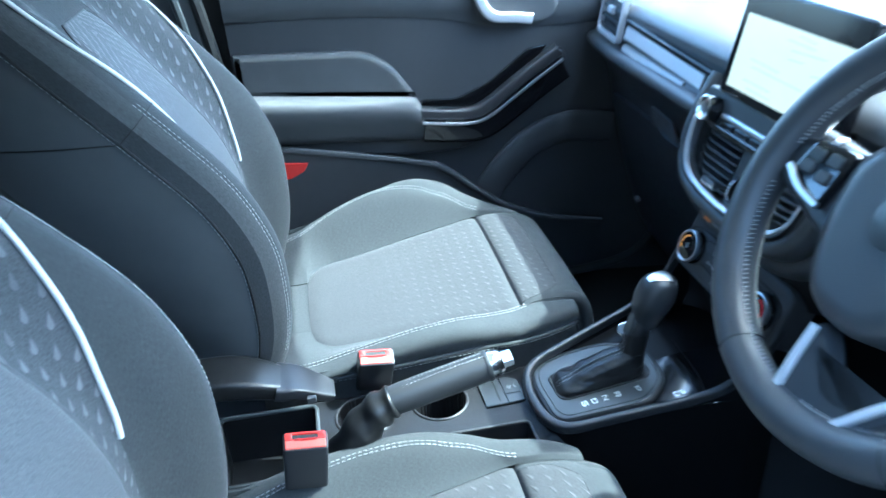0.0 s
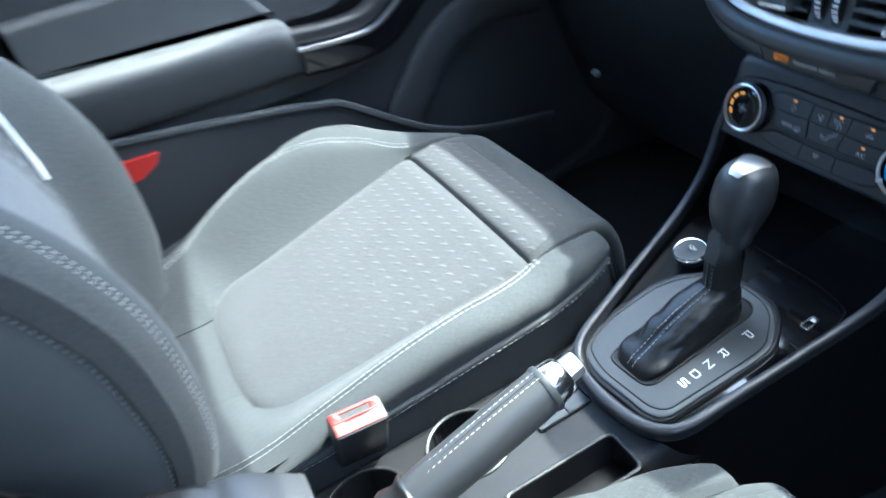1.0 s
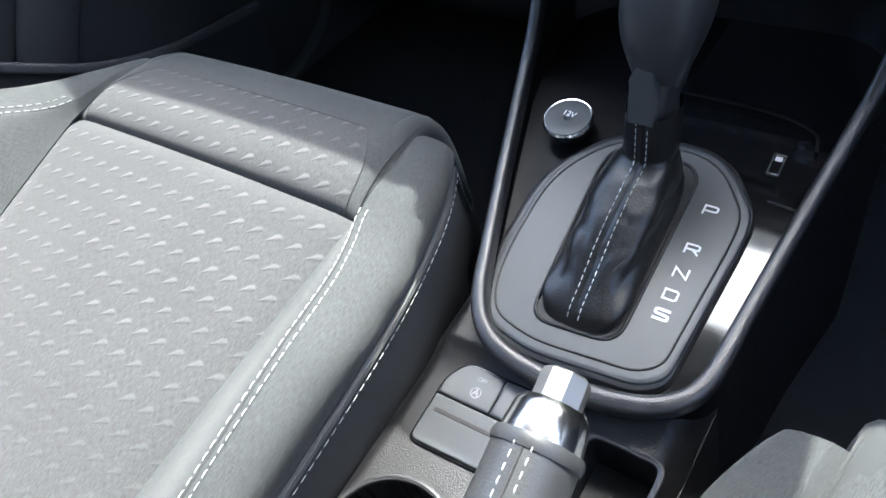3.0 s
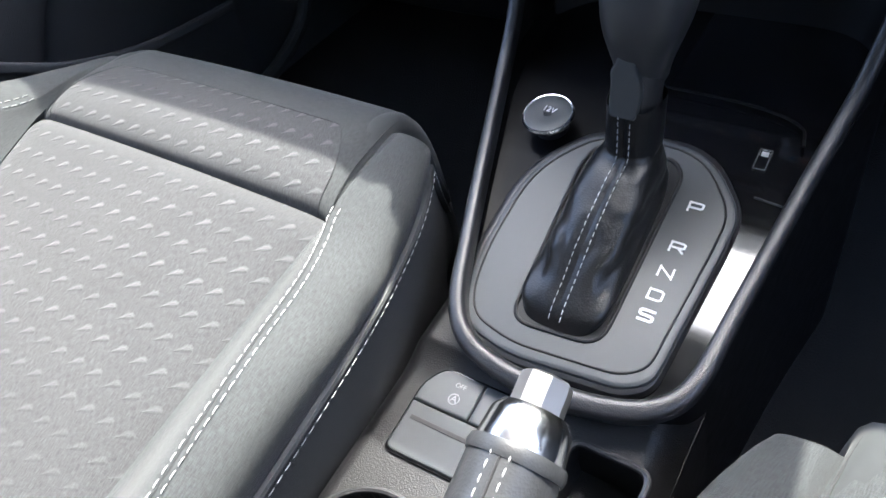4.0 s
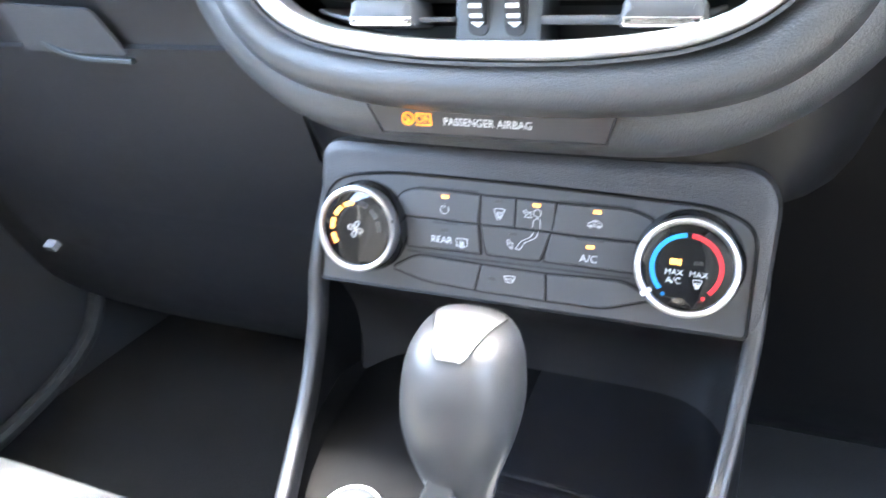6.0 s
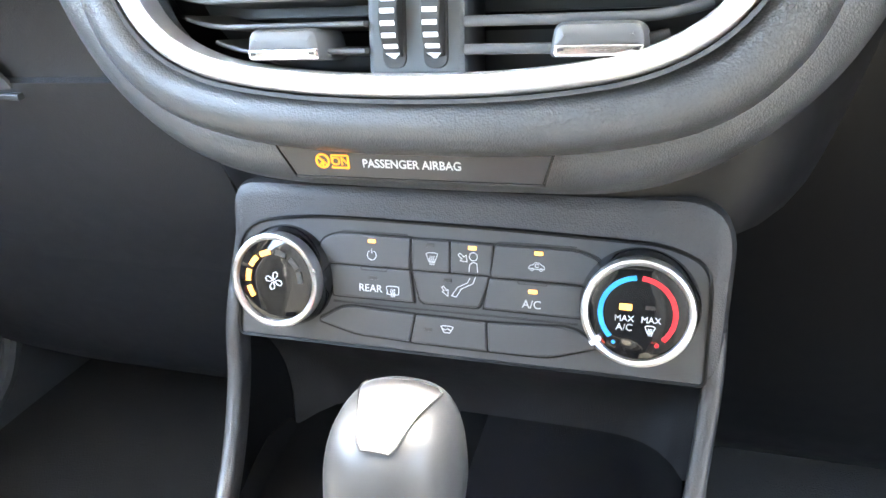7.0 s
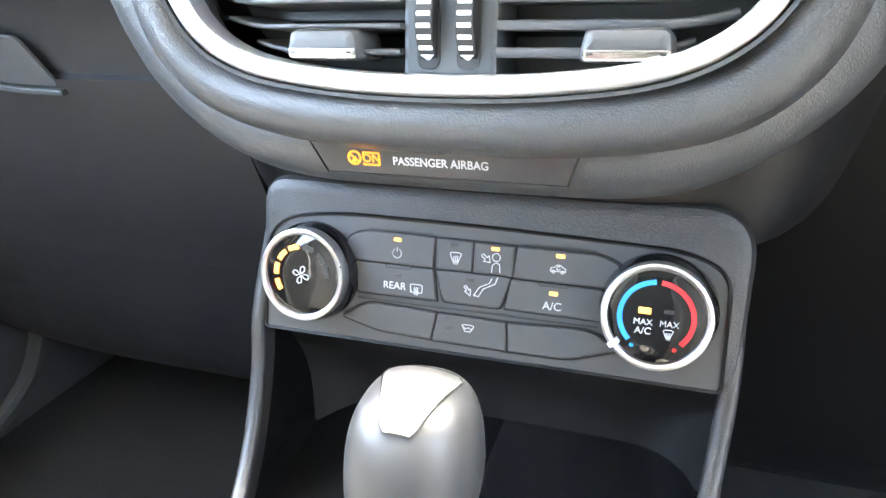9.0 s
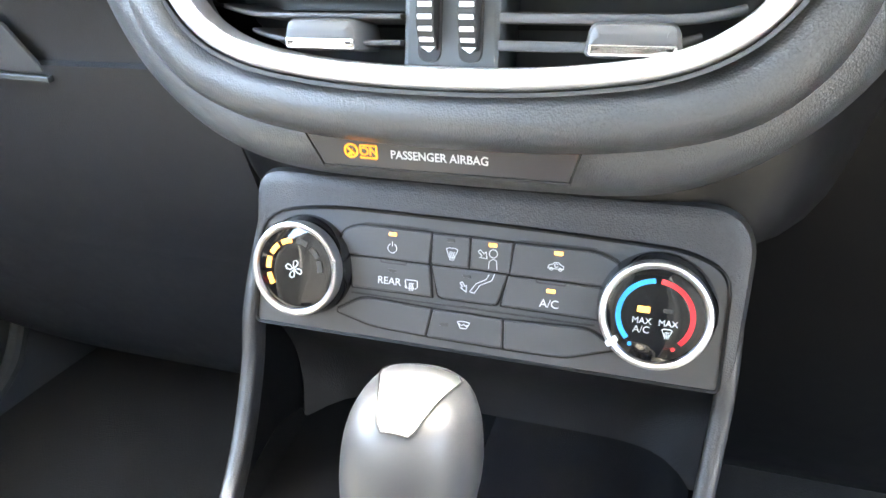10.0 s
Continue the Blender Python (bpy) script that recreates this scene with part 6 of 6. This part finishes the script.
part("lamp", slab(HEAT, rect(0.0922, KY + 0.0022, 0.0962, KY + 0.0038, 0.0004), FACE - 0.0004, FACE + 0.0002, 0.0002), M_LEDOFF, d2, "unlit lamp")
part("caption", join(lettering("MAX", HEAT, 0.0835, KY - 0.0026, FACE, 0.0039), lettering("A/C", HEAT, 0.0837, KY - 0.0066, FACE, 0.0044)), M_PRINT, d2, "white caption MAX A/C")
part("caption", lettering("MAX", HEAT, 0.0948, KY - 0.0026, FACE, 0.0039), M_PRINT, d2, "white caption MAX")
part("symbol", bars(HEAT, moved(SCREENI + HEATI, 0.0946, KY - 0.0070, 0.72), 0.00034, FACE, FACE + 0.0004), M_PRINT, d2, "white windscreen symbol")
part("pointer", bars(HEAT, [[(0.0890 + 0.0203 * math.cos(radians(218)), KY + 0.0203 * math.sin(radians(218))), (0.0890 + 0.0240 * math.cos(radians(218)), KY + 0.0240 * math.sin(radians(218)))]], 0.0022, 0.012, 0.0150), M_WHITE, d2, "white pointer")

# ---- passenger's door ----
DX = -0.705
door = thing("passenger_door", (DX, -0.20, 0.10), "closed dark passenger door with padded armrest", "car door")


def card(y, z):
    belly = 0.018 * math.exp(-((z - 0.60) / 0.15) ** 2)
    fwd = 0.10 * max(0, (y - 0.10) / 0.3) ** 1.5
    up = 0.03 * max(0, (z - 0.74) / 0.1)
    return (DX + belly * 0.3 + fwd * 0.4 + up * 0.2, y, z)


part("door_card", grid(card, span(-0.68, 0.42, 44), span(0.03, 0.755, 28), thick=0.02, flip=False), M_DOOR, door, "dark grained door card")
TRIM = [(-0.70, 0.760), (-0.546, 0.756), (-0.458, 0.753), (-0.347, 0.745), (-0.267, 0.736), (-0.197, 0.721), (-0.156, 0.711), (-0.089, 0.704), (0.0, 0.704), (0.35, 0.704)]


def trim(y, k):
    z = eased(TRIM, y)[0]
    z += (0.845 - 0.10 * max(0, y + 0.30) ** 1.6 - z) * k
    return (card(y, min(z, 0.76))[0] + 0.003 + 0.011 * math.sin(min(1, k * 3) * math.pi / 2) - 0.03 * max(0, (k - 0.55) / 0.45) ** 2, y, z)


part("upper_trim", grid(trim, span(-0.68, 0.30, 40), span(0, 1, 14), thick=0.02), M_DOORPAD, door, "soft upper door trim")
part("outer_shell", box(-0.80, -0.68, -0.05, -0.73, 0.45, 0.84, 0.02), M_PAINT, door, "grey painted outer door")
part("window_frame", sweep(smooth([(-0.70, -0.69, 0.84), (-0.69, -0.72, 0.95), (-0.62, -0.77, 1.20), (-0.615, -0.5, 1.225), (-0.62, -0.24, 1.21), (-0.665, 0.10, 1.02), (-0.70, 0.36, 0.84)], 5), rect(-0.014, -0.018, 0.014, 0.018, 0.006), up=(1, 0, 0)), M_RUBBER, door, "black window frame")


def yz_slab(outline, x0, x1, bevel):
    """A piece on the door: outline in (y, z), standing out towards the cabin from x0 to x1."""
    return slab(Frame((0, 0, 0), (0, 1, 0), (0, 0, 1)), outline, x0, x1, bevel)


part("upper_pad", yz_slab(rounded([(-0.675, 0.615), (-0.318, 0.582), (-0.345, 0.625), (-0.372, 0.658), (-0.42, 0.686), (-0.675, 0.698)], [0.002, 0.002, 0.03, 0.03, 0.06, 0.002], 6), DX, DX + 0.022, 0.009), M_DOORPAD, door, "padded panel over the armrest", deg=60)
ARMZ = [(-0.675, 0.620, 0.510), (-0.5, 0.603, 0.500), (-0.318, 0.584, 0.487), (-0.300, 0.540, 0.484)]


def armrest(y, k):
    t, b = along(ARMZ, y)
    prof = [(0, 0.0, 1.0), (0.1, 0.045, 0.99), (0.2, 0.062, 0.93), (0.35, 0.066, 0.74), (0.6, 0.056, 0.45), (0.85, 0.036, 0.1), (1.0, 0.0, 0.0)]
    dx, f = eased(prof, k)[:2]
    ex = 1.0 - 0.3 * max(0, (y + 0.335) / 0.035) ** 2
    return (DX + 0.004 + dx * ex, y + 0.02 * (1 - f) * max(0, (y + 0.40) / 0.1), b + (t - b) * f)


part("armrest", grid(armrest, span(-0.675, -0.300, 26), span(0, 1, 26), thick=0.004, flip=True), M_DOORPAD, door, "padded armrest")
GR = smooth([(0, -0.316, 0.547), (0, -0.25, 0.538), (0, -0.20, 0.537), (0, -0.165, 0.551), (0, -0.125, 0.579), (0, -0.08, 0.611), (0, -0.018, 0.652)], 6)
part("armrest_skirt", yz_slab(rounded([(-0.675, 0.474), (-0.45, 0.464), (-0.30, 0.452), (-0.195, 0.458), (-0.12, 0.502), (-0.055, 0.562), (0.010, 0.632), (0.0, 0.660), (-0.09, 0.600), (-0.16, 0.548), (-0.30, 0.520), (-0.675, 0.525)], [0.004, 0.03, 0.04, 0.04, 0.04, 0.03, 0.012, 0.012, 0.02, 0.03, 0.03, 0.004], 4), DX, DX + 0.022, 0.007), M_DOOR, door, "dark skirt under the armrest and pull", deg=60)
part("pull_body", sweep([(DX + 0.040, p.y + 0.006, p.z - 0.022) for p in GR], rounded([(-0.030, -0.022), (0.030, -0.022), (0.030, 0.022), (-0.030, 0.022)], 0.010, 4), up=(1, 0, 0)), M_GLOSS, door, "gloss black pull handle")
part("pull_top", sweep([(DX + 0.052, p.y - 0.006, p.z + 0.012) for p in GR], rounded([(-0.012, -0.014), (0.012, -0.014), (0.012, 0.014), (-0.012, 0.014)], 0.008, 4), up=(1, 0, 0)), M_SMOOTH, door, "smooth dark top of the pull")
part("pull_trim", sweep([(DX + 0.0715, p.y, p.z - 0.004) for p in GR], rect(-0.003, -0.003, 0.003, 0.003, 0.001), up=(1, 0, 0)), M_CHROME, door, "silver line on the pull")
part("pull_recess", yz_slab(rounded([(-0.31, 0.530), (-0.20, 0.530), (-0.13, 0.560), (-0.03, 0.665), (-0.075, 0.660), (-0.162, 0.594), (-0.232, 0.567), (-0.31, 0.572)], 0.012), DX, DX + 0.009, 0.002), M_GLOSS, door, "dark recess behind the pull")
part("window_switch", box(DX + 0.040, -0.062, 0.628, DX + 0.060, -0.035, 0.640, 0.003), M_SMOOTH, door, "small window switch")
part("handle_bezel", yz_slab(rounded([(-0.205, 0.79), (-0.180, 0.724), (-0.045, 0.712), (-0.01, 0.735), (-0.03, 0.79)], 0.02), DX, DX + 0.021, 0.006), M_DOORPAD, door, "soft bezel round the door lever")
part("door_lever", sweep(smooth([(DX + 0.030, -0.190, 0.790), (DX + 0.032, -0.172, 0.752), (DX + 0.034, -0.150, 0.735), (DX + 0.034, -0.11, 0.731), (DX + 0.032, -0.074, 0.725)], 5), rounded([(-0.0105, -0.006), (0.0105, -0.006), (0.0105, 0.006), (-0.0105, 0.006)], 0.005), up=(1, 0, 0)), M_SILVER, door, "silver door lever")
pk = smooth([(0, -0.66, 0.518), (0, -0.589, 0.505), (0, -0.446, 0.476), (0, -0.31, 0.444), (0, -0.27, 0.427), (0, -0.19, 0.362), (0, -0.125, 0.317), (0, -0.03, 0.278), (0, 0.10, 0.250)], 5)
part("pocket_edge", sweep([(-0.657, p.y, p.z) for p in pk], rounded([(-0.006, -0.005), (0.006, -0.005), (0.006, 0.005), (-0.006, 0.005)], 0.004), up=(1, 0, 0)), M_DOORPAD, door, "smooth rim of the door pocket")
part("pocket_wall", grid(lambda i, k: (-0.658 - 0.02 * k, pk[int(i)].y, pk[int(i)].z + (0.10 - pk[int(i)].z) * k), list(range(len(pk))), span(0, 1, 6), thick=0.005, flip=True), M_DOOR, door, "dark wall of the door pocket")
part("speaker_bulge", sweep(smooth([(DX + 0.012, -0.20, 0.30), (DX + 0.018, -0.14, 0.385), (DX + 0.020, -0.07, 0.455), (DX + 0.020, 0.02, 0.482), (DX + 0.022, 0.12, 0.470)], 6), circle(1.0, 20, 0.036, 0.011), up=(1, 0, 0)), M_DOOR, door, "rounded edge over the speaker")
part("reflector", slab(Frame((-0.664, -0.585, 0.463), (0, 1, 0.0), (0.1, 0, 1)), rounded([(-0.055, -0.022), (-0.012, -0.022), (0.018, -0.007), (0.027, 0.011), (-0.055, 0.019)], [0.002, 0.004, 0.008, 0.003, 0.002]), -0.006, 0.008, 0.003), M_RED, door, "red reflector")

# ---- steering wheel ----
WC = Vector((0.386, -0.110, 0.780))
T = radians(29)
WH = Frame(WC, (1, 0, 0), (0, math.sin(T), math.cos(T)))
wheel = thing("steering_wheel", tuple(WC), "black leather steering wheel with silver spoke trims", "steering wheel")
R = 0.165
rimc = [WH.at(R * math.cos(a), R * math.sin(a), 0) for a in span(0, 2 * math.pi, 96)[:-1]]
part("rim", sweep(rimc, circle(0.0195, 16, 0.95, 1.08), up=WH.n, closed=True), M_WHEEL, wheel, "dark leather rim")
for a0, a1 in ((100, 172), (188, 262), (278, 352), (8, 80)):
    pts = [WH.at((R - 0.0175) * math.cos(radians(a)), (R - 0.0175) * math.sin(radians(a)), 0.0068) for a in span(a0, a1, 40)]
    zig = stitches(pts, 0.0014, 0.0045, 0.0004, normal=WH.n)
    rows = [[WH.at((R - 0.0197) * math.cos(radians(a)), (R - 0.0197) * math.sin(radians(a)), 0.0035), WH.at((R - 0.0150) * math.cos(radians(a + 1)), (R - 0.0150) * math.sin(radians(a + 1)), 0.0105)] for a in span(a0, a1, 44)]
    zb = zig
    for r in rows:
        zb = join(zb, stitches(r, 0.0060, 0.02, 0.00045, normal=WH.n - (r[0] - WC).normalized() * 0.5))
    part("stitching", zb, M_STITCH, wheel, "white thread along the rim's inside")
for a in (247, 309):
    ca, sa = math.cos(radians(a)), math.sin(radians(a))
    part("rim_seam", tube([WH.at((R + 0.0190 * math.cos(b)) * ca, (R + 0.0190 * math.cos(b)) * sa, 0.0207 * math.sin(b)) for b in span(0, 2 * math.pi, 28)[:-1]], 0.0007, 5, closed=True, up=(1, 0, 0)), M_RUBBER, wheel, "dark joint in the leather")
hub = rounded([(-0.075, 0.030), (-0.066, -0.030), (-0.035, -0.085), (0.035, -0.085), (0.066, -0.030), (0.075, 0.030), (0.055, 0.060), (-0.055, 0.060)], 0.03, 6)
part("hub", slab(WH, hub, -0.05, 0.018, 0.014), M_WHEEL, wheel, "dark airbag cover", deg=60)
part("emblem", lathe(WH, 0, 0.004, [(0.022, 0.016), (0.022, 0.0195), (0.019, 0.021), (0.002, 0.0215)], 40), M_PLATE, wheel, "plain dull oval emblem")
for sg in (-1, 1):
    part("spoke", slab(WH, rounded([(sg * 0.055, 0.040), (sg * 0.160, 0.026), (sg * 0.160, -0.014), (sg * 0.060, -0.040)], 0.012), -0.016, 0.004, 0.006), M_SMOOTH, wheel, "dark spoke", deg=60)
    part("button_pad", slab(WH, rounded([(sg * 0.076, 0.034), (sg * 0.128, 0.030), (sg * 0.134, -0.002), (sg * 0.080, -0.022)], 0.008), 0.0, 0.010, 0.004), M_GLOSS, wheel, "gloss button pad")
    for bx, by in ((0.092, 0.020), (0.114, 0.018), (0.094, 0.004), (0.116, 0.006)):
        part("wheel_button", slab(WH, rect(sg * bx - 0.008, by - 0.006, sg * bx + 0.008, by + 0.006, 0.003), 0.009, 0.0125, 0.0015), M_BUTTON, wheel)
    part("spoke_trim", sweep(smooth([WH.at(sg * 0.082, -0.018, 0.010), WH.at(sg * 0.112, -0.012, 0.011), WH.at(sg * 0.136, 0.0, 0.010)], 5), rect(-0.003, -0.002, 0.003, 0.002, 0.001), up=WH.n), M_CHROME, wheel, "silver line under the buttons")
part("lower_spoke", slab(WH, rounded([(-0.014, -0.086), (-0.010, -0.152), (0.010, -0.168), (0.050, -0.164), (0.064, -0.143), (0.092, -0.098), (0.076, -0.090), (0.058, -0.114), (0.042, -0.125), (0.026, -0.123), (0.003, -0.098)], 0.006), -0.018, 0.004, 0.005), M_WHEEL, wheel, "dark lower spoke")
part("lower_trim", sweep([WH.at(-0.009, -0.092, 0.010), WH.at(-0.008, -0.12, 0.009), WH.at(-0.005, -0.150, 0.008)], rect(-0.0031, -0.003, 0.0031, 0.003, 0.0012), up=WH.n), M_TRIM, wheel, "satin silver bar beside the lower spoke")
part("lower_trim", sweep(smooth([WH.at(-0.003, -0.152, 0.008), WH.at(0.014, -0.1565, 0.007), WH.at(0.034, -0.1515, 0.007), WH.at(0.055, -0.142, 0.008)], 4), rect(-0.0012, -0.002, 0.0012, 0.002, 0.0008), up=WH.n), M_TRIM, wheel, "thin silver line on the lower spoke")
part("lower_trim", sweep([WH.at(0.055, -0.141, 0.008), WH.at(0.073, -0.111, 0.010), WH.at(0.090, -0.086, 0.012)], rect(-0.0031, -0.003, 0.0031, 0.003, 0.0012), up=WH.n), M_TRIM, wheel, "satin silver bar on the lower spoke")
part("column", sweep([WH.at(0, -0.01, -0.03), WH.at(0, -0.02, -0.20)], rect(-0.055, -0.06, 0.055, 0.05, 0.02), up=WH.uy), M_BLACK, wheel, "dark column shroud")
for sg in (-1, 1):
    st = part("stalk", tube([WH.at(sg * 0.05, 0.02, -0.055), WH.at(sg * 0.12, 0.028, -0.050), WH.at(sg * 0.175, 0.03, -0.045)], 0.009, 12, up=(0, 0, 1), scale=lambda t: 0.8 + 0.5 * t), M_SMOOTH, wheel, "dark column stalk")
    part("stalk_ring", tube([WH.at(sg * 0.150, 0.029, -0.0475), WH.at(sg * 0.158, 0.0293, -0.0468)], 0.0118, 14, up=(0, 0, 1)), M_CHROME, st, "silver ring on the stalk")
bin_ = thing("instrument_binnacle", (0.386, 0.10, 0.75), "dark instrument binnacle behind the steering wheel", "instrument cluster")
part("hood", grid(lambda a, v: (0.386 + 0.165 * math.cos(a), 0.02 + 0.14 * v, 0.765 + 0.105 * math.sin(a) - 0.01 * v), span(radians(-10), radians(190), 28), span(0, 1, 8), thick=0.012), M_DASH, bin_, "grained hood")
IC = Frame((0.386, 0.10, 0.795), (1, 0, 0), (0, 0.35, 1))
part("cluster_glass", slab(IC, rect(-0.15, -0.055, 0.15, 0.06, 0.03), -0.02, 0.0, 0.002), M_GLOSS, bin_, "gloss black instrument face")
for sg in (-1, 1):
    part("gauge_ring", lathe(IC, sg * 0.085, 0.005, [(0.046, -0.001), (0.047, 0.004), (0.044, 0.005), (0.043, 0.001)], 40), M_CHROME, bin_, "silver gauge ring")
